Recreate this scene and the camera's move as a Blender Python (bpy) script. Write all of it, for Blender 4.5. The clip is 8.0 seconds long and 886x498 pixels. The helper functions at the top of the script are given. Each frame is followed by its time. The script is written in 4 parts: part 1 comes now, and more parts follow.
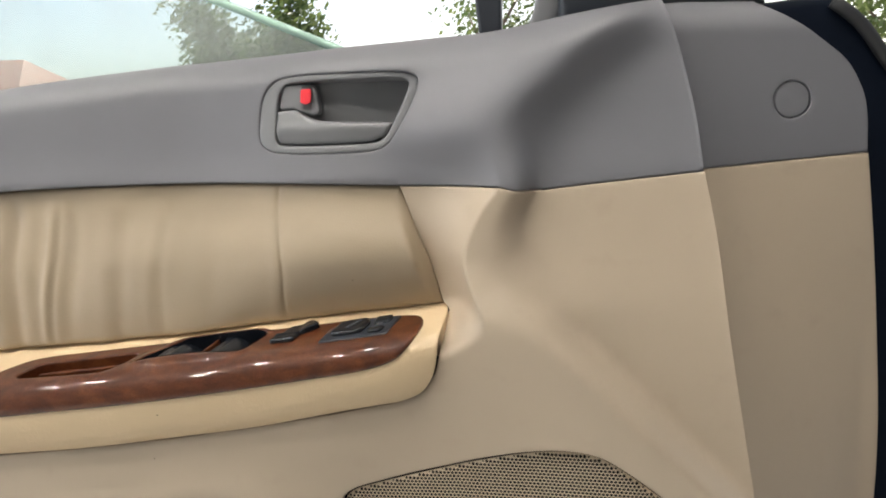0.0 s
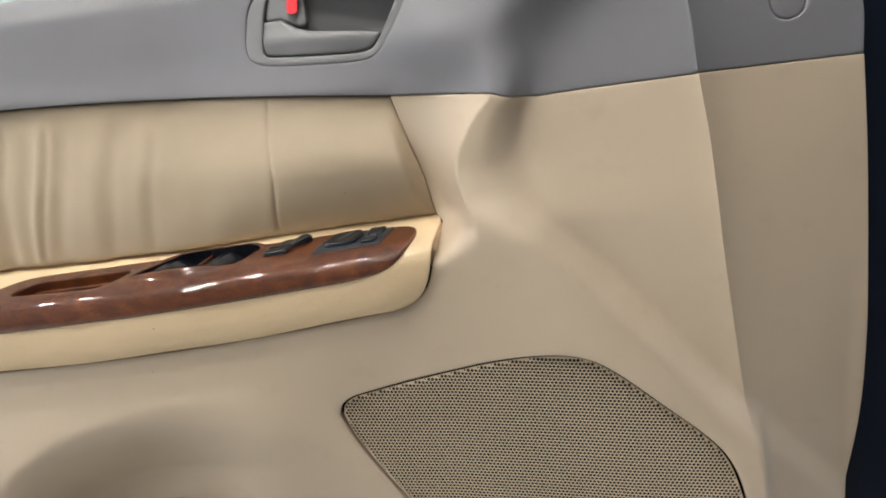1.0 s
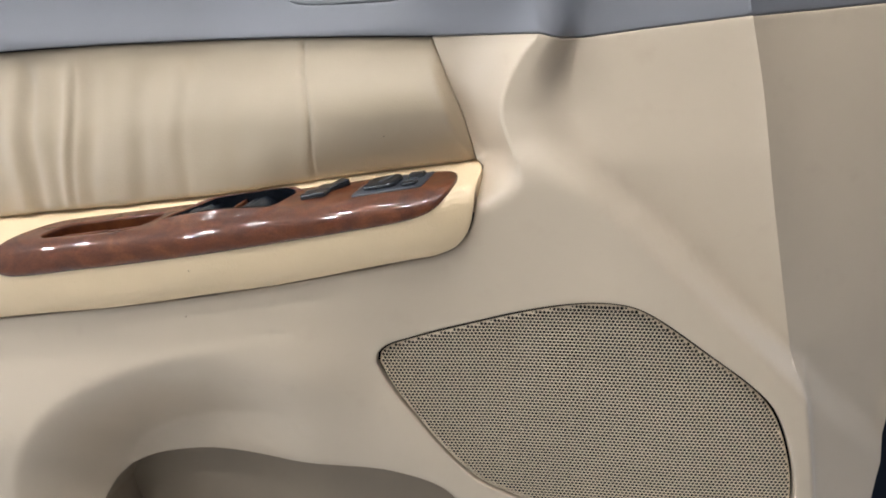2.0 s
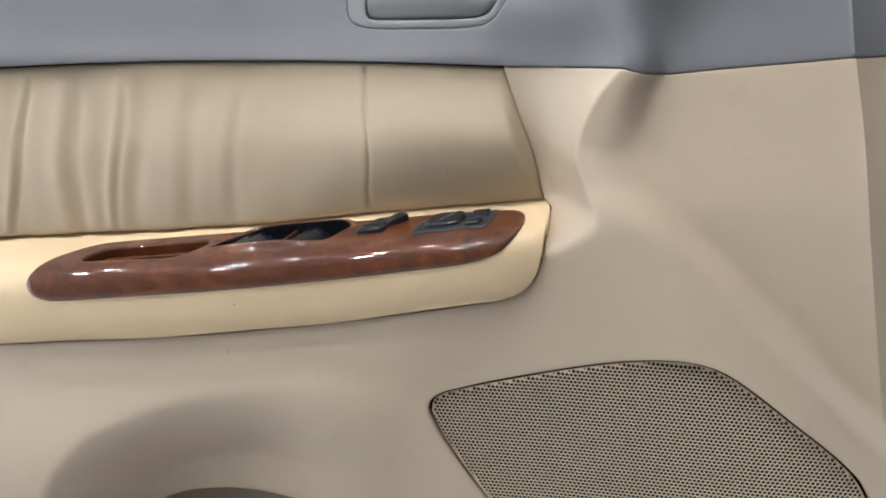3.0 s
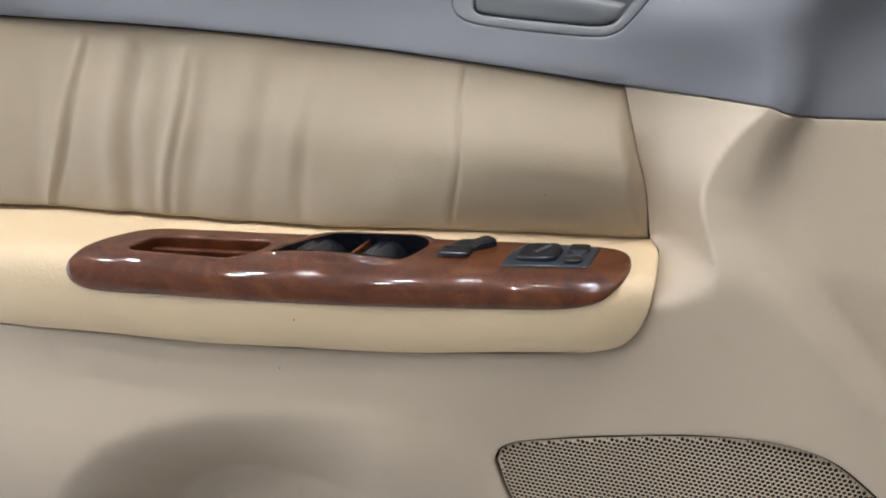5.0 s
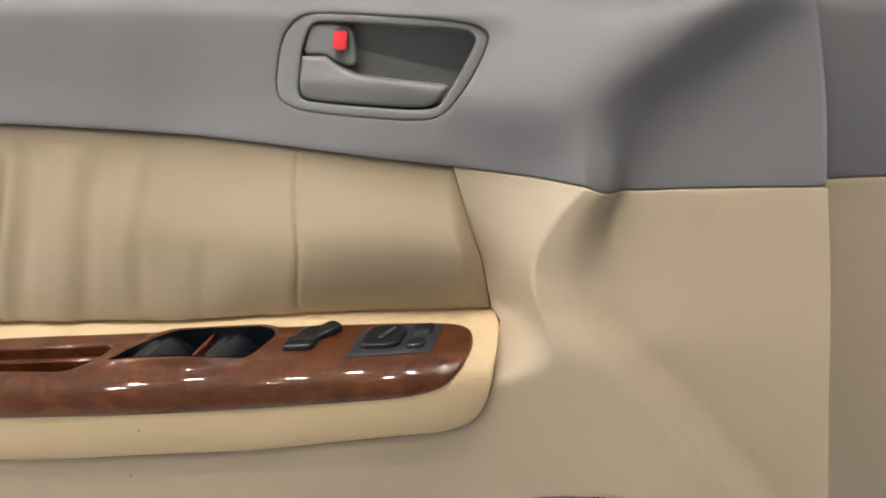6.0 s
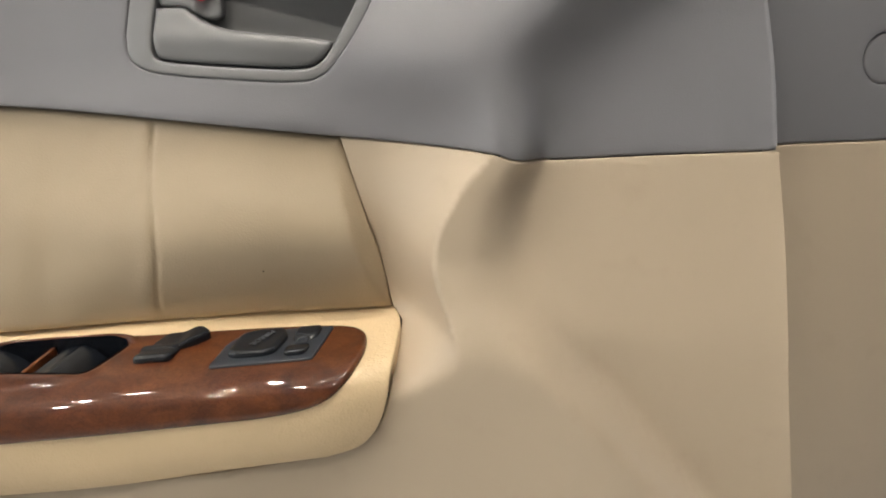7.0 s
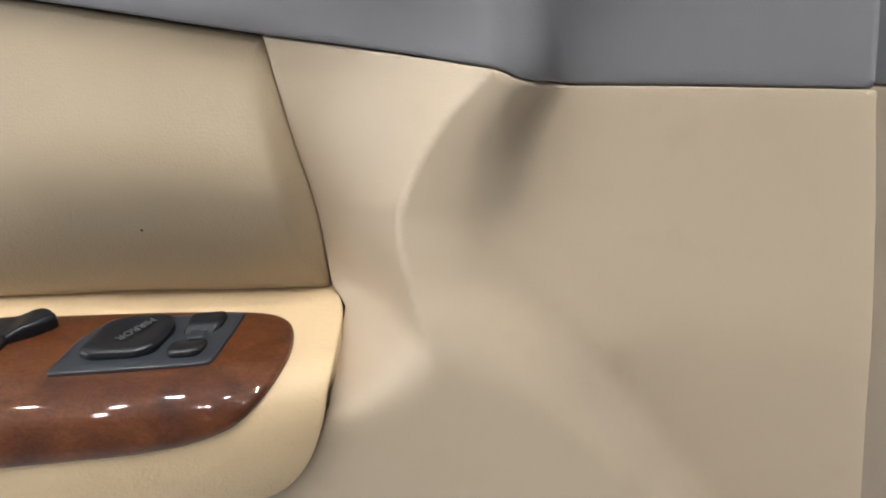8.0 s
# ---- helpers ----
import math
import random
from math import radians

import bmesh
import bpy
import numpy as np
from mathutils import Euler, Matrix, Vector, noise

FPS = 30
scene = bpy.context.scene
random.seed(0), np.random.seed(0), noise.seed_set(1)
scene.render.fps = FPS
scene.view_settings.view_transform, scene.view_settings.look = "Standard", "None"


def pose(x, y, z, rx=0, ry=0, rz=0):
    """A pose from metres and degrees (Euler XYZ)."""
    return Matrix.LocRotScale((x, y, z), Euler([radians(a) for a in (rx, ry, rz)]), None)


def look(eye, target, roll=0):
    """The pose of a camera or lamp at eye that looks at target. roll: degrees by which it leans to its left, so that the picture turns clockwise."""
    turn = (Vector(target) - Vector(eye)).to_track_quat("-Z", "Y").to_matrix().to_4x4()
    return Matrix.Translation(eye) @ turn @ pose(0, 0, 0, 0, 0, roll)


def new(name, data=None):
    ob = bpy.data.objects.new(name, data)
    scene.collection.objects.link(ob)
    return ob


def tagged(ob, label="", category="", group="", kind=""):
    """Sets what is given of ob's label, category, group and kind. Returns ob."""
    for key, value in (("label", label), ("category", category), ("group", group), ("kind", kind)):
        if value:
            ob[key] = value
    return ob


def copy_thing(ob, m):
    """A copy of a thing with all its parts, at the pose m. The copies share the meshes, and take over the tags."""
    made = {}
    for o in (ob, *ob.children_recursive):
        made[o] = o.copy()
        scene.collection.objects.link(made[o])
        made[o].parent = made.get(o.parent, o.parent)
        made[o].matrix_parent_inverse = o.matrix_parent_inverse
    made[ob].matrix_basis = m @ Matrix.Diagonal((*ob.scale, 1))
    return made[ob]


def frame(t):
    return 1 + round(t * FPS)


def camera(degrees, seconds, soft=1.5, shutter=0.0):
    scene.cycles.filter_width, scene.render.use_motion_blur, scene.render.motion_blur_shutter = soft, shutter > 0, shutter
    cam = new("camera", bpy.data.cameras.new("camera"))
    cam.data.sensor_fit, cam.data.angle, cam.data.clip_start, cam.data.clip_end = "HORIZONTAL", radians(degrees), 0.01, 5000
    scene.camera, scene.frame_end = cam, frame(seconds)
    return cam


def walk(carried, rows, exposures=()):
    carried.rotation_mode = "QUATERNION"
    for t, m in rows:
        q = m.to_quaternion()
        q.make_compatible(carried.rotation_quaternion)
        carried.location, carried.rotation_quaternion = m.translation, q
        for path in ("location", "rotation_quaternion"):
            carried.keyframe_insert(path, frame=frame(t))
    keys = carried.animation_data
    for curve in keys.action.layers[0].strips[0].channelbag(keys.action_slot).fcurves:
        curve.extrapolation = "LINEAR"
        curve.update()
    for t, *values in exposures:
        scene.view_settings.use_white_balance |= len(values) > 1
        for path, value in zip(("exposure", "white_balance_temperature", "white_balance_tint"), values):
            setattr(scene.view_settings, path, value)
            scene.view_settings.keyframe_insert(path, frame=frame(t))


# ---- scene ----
cam = camera(60.2, 8.0, soft=1.9)
PATH = [
    (0, (0.121, -0.65, 0.036), (-0.136, 1.315, -0.239), -1.6),
    (0.3, (0.116, -0.661, 0.045), (-0.132, 1.299, -0.280), -1.9),
    (0.5, (0.113, -0.664, 0.047), (-0.076, 1.292, -0.318), -2.1),
    (0.7, (0.112, -0.663, 0.033), (-0.068, 1.291, -0.352), -2.3),
    (1, (0.122, -0.653, 0.007), (-0.123, 1.287, -0.411), -2.5),
    (1.2, (0.112, -0.646, -0.008), (-0.101, 1.291, -0.460), -2.7),
    (1.5, (0.109, -0.646, -0.013), (-0.090, 1.283, -0.502), -2.6),
    (1.7, (0.100, -0.652, -0.023), (-0.127, 1.278, -0.494), -2.4),
    (2.8, (0.057, -0.63, -0.017), (-0.169, 1.302, -0.484), 0.0),
    (3, (0.048, -0.612, -0.015), (-0.25, 1.321, -0.431), 0.6),
    (3.2, (0.010, -0.617, -0.016), (-0.327, 1.309, -0.413), 1.4),
    (3.5, (-0.036, -0.625, -0.02), (-0.464, 1.288, -0.417), 3.0),
    (4, (-0.036, -0.622, -0.023), (-0.514, 1.271, -0.458), 6.2),
    (4.2, (-0.034, -0.615, -0.037), (-0.495, 1.287, -0.445), 7.4),
    (5.3, (-0.016, -0.537, 0.021), (-0.23, 1.383, -0.497), 6.1),
    (5.5, (-0.012, -0.544, 0.015), (-0.155, 1.402, -0.421), 5.7),
    (5.7, (0.010, -0.538, 0.029), (-0.134, 1.410, -0.392), 5.2),
    (5.8, (0.016, -0.534, 0.048), (-0.121, 1.415, -0.383), 4.3),
    (6, (0.01, -0.531, 0.085), (-0.039, 1.398, -0.44), 4.0),
    (6.5, (0.044, -0.51, 0.089), (0.006, 1.426, -0.412), 2.9),
    (7, (0.054, -0.45, 0.045), (0.096, 1.494, -0.424), 3.3),
    (7.3, (0.034, -0.398, 0.024), (0.212, 1.530, -0.472), 4.6),
    (7.5, (0.045, -0.364, 0.017), (0.21, 1.567, -0.476), 5.2),
    (8, (0.04, -0.319, 0.006), (0.288, 1.596, -0.513), 6.8),
]
walk(cam, [(t, look(e, a, r)) for t, e, a, r in PATH], [(0.0, 0.87, 6660, 10), (1.0, 1.00, 6600, 10), (1.7, 1.22, 6020, 10), (3.0, 1.02, 6080, 10), (3.5, 0.69, 6080, 10), (4.2, 0.66, 5960, 10), (5.4, 0.99, 5980, 10), (6.0, 0.88, 6950, 10), (6.4, 0.86, 6900, 10), (7.0, 0.91, 7050, 10), (8.0, 0.97, 6430, 10)])

# ---- daylight and the showroom's lamps ----
FLOOR = -0.86
world = bpy.data.worlds.new("sky")
scene.world = world
world.use_nodes = True
wn, wl = world.node_tree.nodes, world.node_tree.links
sky = wn.new("ShaderNodeTexSky")
sky.sky_type, sky.sun_disc = "NISHITA", False
sky.sun_elevation, sky.sun_rotation = radians(46), radians(20)
sky.air_density, sky.dust_density = 1.0, 2.5
wn["Background"].inputs["Strength"].default_value = 0.13
wl.new(sky.outputs["Color"], wn["Background"].inputs["Color"])
sun = new("sun", bpy.data.lights.new("sun", "SUN"))
sun.data.energy, sun.data.angle, sun.data.color = 5.0, radians(0.5), (1.0, 0.95, 0.87)
sun.matrix_world = look((-1.5, 4.1, 4.5), (0, 0, 0))


def area(name, eye, target, w, h, watts, colour):
    ob = new(name, bpy.data.lights.new(name, "AREA"))
    ob.data.shape, ob.data.size, ob.data.size_y = "RECTANGLE", w, h
    ob.data.energy, ob.data.color = watts, colour
    ob.matrix_world = look(eye, target)
    return ob


# the open side of the showroom lets the sky in
area("side_daylight", (-5.95, -2.0, 0.75), (0, -2.0, 0.75), 5.6, 2.9, 60, (0.93, 0.96, 1.0))

# ---- materials ----
def nodes(name):
    m = bpy.data.materials.new(name)
    m.use_nodes = True
    return m, m.node_tree.nodes, m.node_tree.links, m.node_tree.nodes["Principled BSDF"]


def surface(name, colour, rough=0.5, vary=0.06, vary_scale=6.0, grain=1200.0, bump=0.15, metal=0.0, coat=0.0, dirt=None, second=None, spec=0.5):
    """A painted, moulded or grained surface: slow tone changes, fine grain in relief and in gloss."""
    m, n, l, b = nodes(name)
    tc = n.new("ShaderNodeTexCoord")
    slow = n.new("ShaderNodeTexNoise")
    slow.inputs["Scale"].default_value, slow.inputs["Detail"].default_value = vary_scale, 5
    l.new(tc.outputs["Object"], slow.inputs["Vector"])
    ramp = n.new("ShaderNodeValToRGB")
    lo = [c * (1 - vary) for c in colour]
    hi = [c * (1 + vary) for c in colour]
    ramp.color_ramp.elements[0].position, ramp.color_ramp.elements[1].position = 0.3, 0.7
    ramp.color_ramp.elements[0].color, ramp.color_ramp.elements[1].color = (*lo, 1), (*hi, 1)
    l.new(slow.outputs["Fac"], ramp.inputs["Fac"])
    out = ramp.outputs["Color"]
    if dirt:
        spots = n.new("ShaderNodeTexNoise")
        spots.inputs["Scale"].default_value, spots.inputs["Detail"].default_value = 38, 8
        l.new(tc.outputs["Object"], spots.inputs["Vector"])
        r2 = n.new("ShaderNodeValToRGB")
        r2.color_ramp.elements[0].position, r2.color_ramp.elements[1].position = 0.60, 0.78
        r2.color_ramp.elements[0].color, r2.color_ramp.elements[1].color = (0, 0, 0, 1), (0.28, 0.28, 0.28, 1)
        l.new(spots.outputs["Fac"], r2.inputs["Fac"])
        mix = n.new("ShaderNodeMix")
        mix.data_type = "RGBA"
        l.new(r2.outputs["Color"], mix.inputs["Factor"])
        l.new(out, mix.inputs["A"])
        mix.inputs["B"].default_value = (*dirt, 1)
        out = mix.outputs["Result"]
    l.new(out, b.inputs["Base Color"])
    fine = n.new("ShaderNodeTexVoronoi")
    fine.inputs["Scale"].default_value = grain
    l.new(tc.outputs["Object"], fine.inputs["Vector"])
    bp = n.new("ShaderNodeBump")
    bp.inputs["Strength"].default_value, bp.inputs["Distance"].default_value = bump, 0.0004
    l.new(fine.outputs["Distance"], bp.inputs["Height"])
    if second:
        wide = n.new("ShaderNodeTexNoise")
        wide.inputs["Scale"].default_value, wide.inputs["Detail"].default_value = second[0], 4
        l.new(tc.outputs["Object"], wide.inputs["Vector"])
        bp2 = n.new("ShaderNodeBump")
        bp2.inputs["Strength"].default_value, bp2.inputs["Distance"].default_value = second[1], 0.002
        l.new(wide.outputs["Fac"], bp2.inputs["Height"])
        l.new(bp2.outputs["Normal"], bp.inputs["Normal"])
    l.new(bp.outputs["Normal"], b.inputs["Normal"])
    mr = n.new("ShaderNodeMapRange")
    mr.inputs["To Min"].default_value, mr.inputs["To Max"].default_value = rough - 0.06, rough + 0.06
    l.new(slow.outputs["Fac"], mr.inputs["Value"])
    l.new(mr.outputs["Result"], b.inputs["Roughness"])
    b.inputs["Metallic"].default_value = metal
    b.inputs["Coat Weight"].default_value = coat
    b.inputs["Specular IOR Level"].default_value = spec
    b.inputs["Coat Roughness"].default_value = 0.05
    return m


def wood_material():
    m, n, l, b = nodes("lacquered_wood")
    tc, mp = n.new("ShaderNodeTexCoord"), n.new("ShaderNodeMapping")
    mp.inputs["Scale"].default_value = (0.75, 1.0, 1.2)
    mp.inputs["Rotation"].default_value = (0, radians(-7), 0)
    l.new(tc.outputs["Object"], mp.inputs["Vector"])
    big, fine = n.new("ShaderNodeTexNoise"), n.new("ShaderNodeTexNoise")
    big.inputs["Scale"].default_value, big.inputs["Detail"].default_value, big.inputs["Distortion"].default_value = 42, 6, 1.2
    fine.inputs["Scale"].default_value, fine.inputs["Detail"].default_value, fine.inputs["Distortion"].default_value = 330, 8, 2.5
    for t in (big, fine):
        l.new(mp.outputs["Vector"], t.inputs["Vector"])
    r1, r2 = n.new("ShaderNodeValToRGB"), n.new("ShaderNodeValToRGB")
    e = r1.color_ramp.elements
    e[0].position, e[0].color = 0.25, (0.050, 0.0135, 0.0058, 1)
    e[1].position, e[1].color = 0.78, (0.138, 0.046, 0.0135, 1)
    mid = e.new(0.52)
    mid.color = (0.094, 0.0265, 0.0084, 1)
    e = r2.color_ramp.elements
    e[0].position, e[0].color = 0.35, (0.62, 0.55, 0.5, 1)
    e[1].position, e[1].color = 0.62, (1, 1, 1, 1)
    l.new(big.outputs["Fac"], r1.inputs["Fac"])
    l.new(fine.outputs["Fac"], r2.inputs["Fac"])
    mix = n.new("ShaderNodeMix")
    mix.data_type, mix.blend_type = "RGBA", "MULTIPLY"
    mix.inputs["Factor"].default_value = 0.7
    l.new(r1.outputs["Color"], mix.inputs["A"])
    l.new(r2.outputs["Color"], mix.inputs["B"])
    l.new(mix.outputs["Result"], b.inputs["Base Color"])
    b.inputs["Roughness"].default_value, b.inputs["Specular IOR Level"].default_value = 0.45, 0.1
    b.inputs["Coat Weight"].default_value, b.inputs["Coat Roughness"].default_value = 1.0, 0.006
    return m


def glass_material():
    m, n, l, b = nodes("hazed_tinted_glass")
    b.inputs["Base Color"].default_value = (0.84, 0.93, 0.89, 1)
    b.inputs["Roughness"].default_value, b.inputs["IOR"].default_value = 0.0, 1.45
    b.inputs["Transmission Weight"].default_value = 1.0
    # whitish film mixed in: the glare over the outdoors, put into the glass
    haze, mix, tc, spots, mr = (n.new(k) for k in ("ShaderNodeBsdfTranslucent", "ShaderNodeMixShader", "ShaderNodeTexCoord", "ShaderNodeTexNoise", "ShaderNodeMapRange"))
    haze.inputs["Color"].default_value = (0.75, 0.78, 0.76, 1)
    spots.inputs["Scale"].default_value, spots.inputs["Detail"].default_value = 14, 6
    mr.inputs["To Min"].default_value, mr.inputs["To Max"].default_value = 0.16, 0.32
    l.new(tc.outputs["Object"], spots.inputs["Vector"])
    l.new(spots.outputs["Fac"], mr.inputs["Value"])
    l.new(mr.outputs["Result"], mix.inputs["Fac"])
    l.new(b.outputs["BSDF"], mix.inputs[1])
    l.new(haze.outputs["BSDF"], mix.inputs[2])
    l.new(mix.outputs["Shader"], n["Material Output"].inputs["Surface"])
    return m


def glow_material(name, colour, strength):
    m, n, l, b = nodes(name)
    b.inputs["Base Color"].default_value = (0.8, 0.8, 0.8, 1)
    b.inputs["Emission Color"].default_value = (*colour, 1)
    b.inputs["Emission Strength"].default_value = strength
    return m


def leaf_material(name, dark, light):
    m, n, l, b = nodes(name)
    geo, ramp = n.new("ShaderNodeNewGeometry"), n.new("ShaderNodeValToRGB")
    ramp.color_ramp.elements[0].color, ramp.color_ramp.elements[1].color = (*dark, 1), (*light, 1)
    l.new(geo.outputs["Random Per Island"], ramp.inputs["Fac"])
    l.new(ramp.outputs["Color"], b.inputs["Base Color"])
    b.inputs["Roughness"].default_value = 0.5
    tl, ms = n.new("ShaderNodeBsdfTranslucent"), n.new("ShaderNodeMixShader")
    l.new(ramp.outputs["Color"], tl.inputs["Color"])
    ms.inputs["Fac"].default_value = 0.45
    l.new(b.outputs["BSDF"], ms.inputs[1])
    l.new(tl.outputs["BSDF"], ms.inputs[2])
    l.new(ms.outputs["Shader"], n["Material Output"].inputs["Surface"])
    return m


GREY = surface("grey_soft_plastic", (0.166, 0.166, 0.181), 0.50, 0.05, 7, 1500, 0.22, second=(55, 0.05))
BEZEL = surface("grey_hard_plastic", (0.185, 0.187, 0.195), 0.42, 0.03, 9, 2200, 0.08)
BEIGE = surface("beige_plastic", (0.434, 0.355, 0.264), 0.45, 0.04, 5, 1700, 0.16, dirt=(0.36, 0.28, 0.20))
LEATHER = surface("beige_leather", (0.340, 0.270, 0.185), 0.48, 0.06, 9, 900, 0.28, dirt=(0.33, 0.25, 0.16), second=(30, 0.12))
PAD = surface("cream_leather", (0.65, 0.495, 0.305), 0.50, 0.04, 8, 700, 0.35, second=(300, 0.20))
WOOD = wood_material()
BLACK = surface("black_plastic", (0.008, 0.010, 0.014), 0.23, 0.10, 30, 2000, 0.10)
PLATE = surface("charcoal_plastic", (0.022, 0.027, 0.036), 0.40, 0.06, 30, 2400, 0.15)
# beige taken down to brown: the shade inside the pocket, put into colour
POCKET_SHADE = surface("shaded_pocket_brown", (0.25, 0.20, 0.145), 0.8, 0.08, 12, 900, 0.3)
GRILLE = surface("beige_grille", (0.58, 0.475, 0.345), 0.50, 0.03, 6, 2500, 0.05)
# near-black, for the painted shade behind the grille and for dirt specks
NEAR_BLACK = surface("near_black", (0.006, 0.005, 0.004), 0.8, 0.1, 20, 800, 0.1)
SHELL = surface("dark_blue_paint", (0.005, 0.008, 0.015), 0.38, 0.1, 4, 300, 0.02, spec=0.1)
RUBBER = surface("black_rubber", (0.018, 0.019, 0.021), 0.6, 0.1, 20, 900, 0.2)
RED = surface("red_paint", (0.80, 0.035, 0.050), 0.45, 0.04, 80, 1500, 0.03)
DULL_RED = surface("dull_red_plastic", (0.16, 0.022, 0.015), 0.45, 0.04, 80, 1500, 0.03)
LETTER = surface("grey_print", (0.10, 0.105, 0.11), 0.5, 0.03, 60, 1500, 0.02)
GLASS = glass_material()
GLASS_EDGE = surface("green_glass_edge", (0.42, 0.62, 0.52), 0.25, 0.05, 60, 900, 0.02)
TILE = surface("white_floor_tile", (0.60, 0.60, 0.59), 0.22, 0.03, 3, 500, 0.01)
GROUT = surface("pale_grout", (0.54, 0.535, 0.525), 0.8, 0.1, 9, 400, 0.2)
WALL = surface("pale_wall_paint", (0.19, 0.188, 0.183), 0.7, 0.04, 2, 200, 0.1)
DULL = surface("dark_block_paint", (0.10, 0.10, 0.10), 0.7, 0.05, 2, 200, 0.1)
CEIL = surface("ceiling_board", (0.36, 0.35, 0.34), 0.8, 0.05, 2, 200, 0.1)
BANNER = surface("red_cloth", (0.70, 0.030, 0.045), 0.6, 0.05, 4, 700, 0.1)
STEEL = surface("steel_pole", (0.45, 0.45, 0.46), 0.35, 0.05, 9, 300, 0.03, metal=0.9)
ROOF = surface("orange_roof_tiles", (0.26, 0.075, 0.032), 0.7, 0.15, 3, 30, 0.3)
PLASTER = surface("pale_plaster", (0.62, 0.58, 0.50), 0.8, 0.06, 2, 60, 0.2)
BARK = surface("grey_bark", (0.13, 0.10, 0.075), 0.85, 0.25, 12, 60, 0.6)
LEAF = leaf_material("green_leaf", (0.06, 0.10, 0.03), (0.15, 0.19, 0.06))
LAMP = glow_material("lamp_panel", (1.0, 0.97, 0.92), 1800)


# ---- modelling helpers ----
def smooth(t):
    t = np.clip(t, 0, 1)
    return t * t * (3 - 2 * t)


def hermite(ts, vs, t):
    """A smooth curve through the values vs at the places ts."""
    ts, vs, t = np.asarray(ts, float), np.asarray(vs, float), np.asarray(t, float)
    slope = np.empty_like(vs)
    slope[1:-1] = ((vs[2:] - vs[:-2]).T / (ts[2:] - ts[:-2])).T
    slope[0], slope[-1] = (vs[1] - vs[0]) / (ts[1] - ts[0]), (vs[-1] - vs[-2]) / (ts[-1] - ts[-2])
    i = np.clip(np.searchsorted(ts, t) - 1, 0, len(ts) - 2)
    h = ts[i + 1] - ts[i]
    u = np.clip((t - ts[i]) / h, 0, 1)
    return ((2 * u**3 - 3 * u * u + 1) * vs[i] + (u**3 - 2 * u * u + u) * h * slope[i]
            + (3 * u * u - 2 * u**3) * vs[i + 1] + (u**3 - u * u) * h * slope[i + 1])


def curve(pts, step=0.004):
    """An open smooth curve through pts, in even steps, without its last point."""
    p = np.array(pts, float)
    p = p[np.concatenate([[True], np.hypot(*(p[1:] - p[:-1]).T) > 1e-6])]
    t = np.concatenate([[0], np.cumsum(np.hypot(*(p[1:] - p[:-1]).T))])
    n = max(2, int(round(t[-1] / step)))
    at = np.linspace(0, t[-1], n + 1)[:-1]
    return np.stack([hermite(t, p[:, 0], at), hermite(t, p[:, 1], at)], 1)


def loop(*runs, step=0.004):
    """A closed outline: smooth runs that meet in corners; each starts where the last one ends."""
    out = [curve(list(r) + [runs[(i + 1) % len(runs)][0]], step) for i, r in enumerate(runs)]
    p = np.concatenate(out)
    q = np.roll(p, -1, 0)
    if np.sum(p[:, 0] * q[:, 1] - q[:, 0] * p[:, 1]) < 0:
        p = p[::-1]
    return p


def rounded(pts, r, step=0.002):
    """A closed outline: a polygon with its corners rounded by r."""
    p, out = [Vector(q) for q in pts], []
    for i, c in enumerate(p):
        a, b = p[i - 1] - c, p[(i + 1) % len(p)] - c
        k = min(r, a.length * 0.45, b.length * 0.45)
        s, e = c + a.normalized() * k, c + b.normalized() * k
        for j in range(6):
            u = j / 5
            out.append((1 - u)**2 * s + 2 * u * (1 - u) * c + u * u * e)
    q = []
    for i, a in enumerate(out):
        b = out[(i + 1) % len(out)]
        n = max(1, int(math.ceil((b - a).length / step)))
        q += [a.lerp(b, j / n) for j in range(n)]
    q = np.array([tuple(v) for v in q])
    keep = np.hypot(*(q - np.roll(q, 1, 0)).T) > 1e-6
    q = q[keep]
    w = np.roll(q, -1, 0)
    return q if np.sum(q[:, 0] * w[:, 1] - w[:, 0] * q[:, 1]) > 0 else q[::-1]


def inside(p, poly):
    x, y, hit = p[:, 0], p[:, 1], np.zeros(len(p), bool)
    for (ax, ay), (bx, by) in zip(poly, np.roll(poly, -1, 0)):
        if ay != by:
            hit ^= ((ay > y) != (by > y)) & (x < (bx - ax) * (y - ay) / (by - ay) + ax)
    return hit


def nearness(p, poly, closed=True):
    """How far each point lies from an outline, and the nearest place on it."""
    best, at = np.full(len(p), 9.0), np.zeros_like(p)
    ends = np.roll(poly, -1, 0) if closed else poly[1:]
    for a, b in zip(poly, ends):
        ab = b - a
        t = np.clip(((p - a) @ ab) / max(ab @ ab, 1e-12), 0, 1)
        q = a + t[:, None] * ab
        d = np.hypot(*(p - q).T)
        near = d < best
        best[near], at[near] = d[near], q[near]
    return best, at


def build(name, verts, faces, material, parent=None, label="", flat=False):
    me = bpy.data.meshes.new(name)
    me.from_pydata([tuple(map(float, v)) for v in verts], [], faces)
    me.update()
    if not flat:
        me.polygons.foreach_set("use_smooth", [True] * len(me.polygons))
    me.materials.append(material)
    ob = new(name, me)
    if parent is not None:
        ob.parent = parent
        ob.matrix_parent_inverse = undo(parent)
    if label:
        tagged(ob, label)
    return ob


def undo(parent):
    """What keeps a part, built in place, where it was built."""
    return Matrix.Translation(-parent.location) if parent.type == "EMPTY" else Matrix()


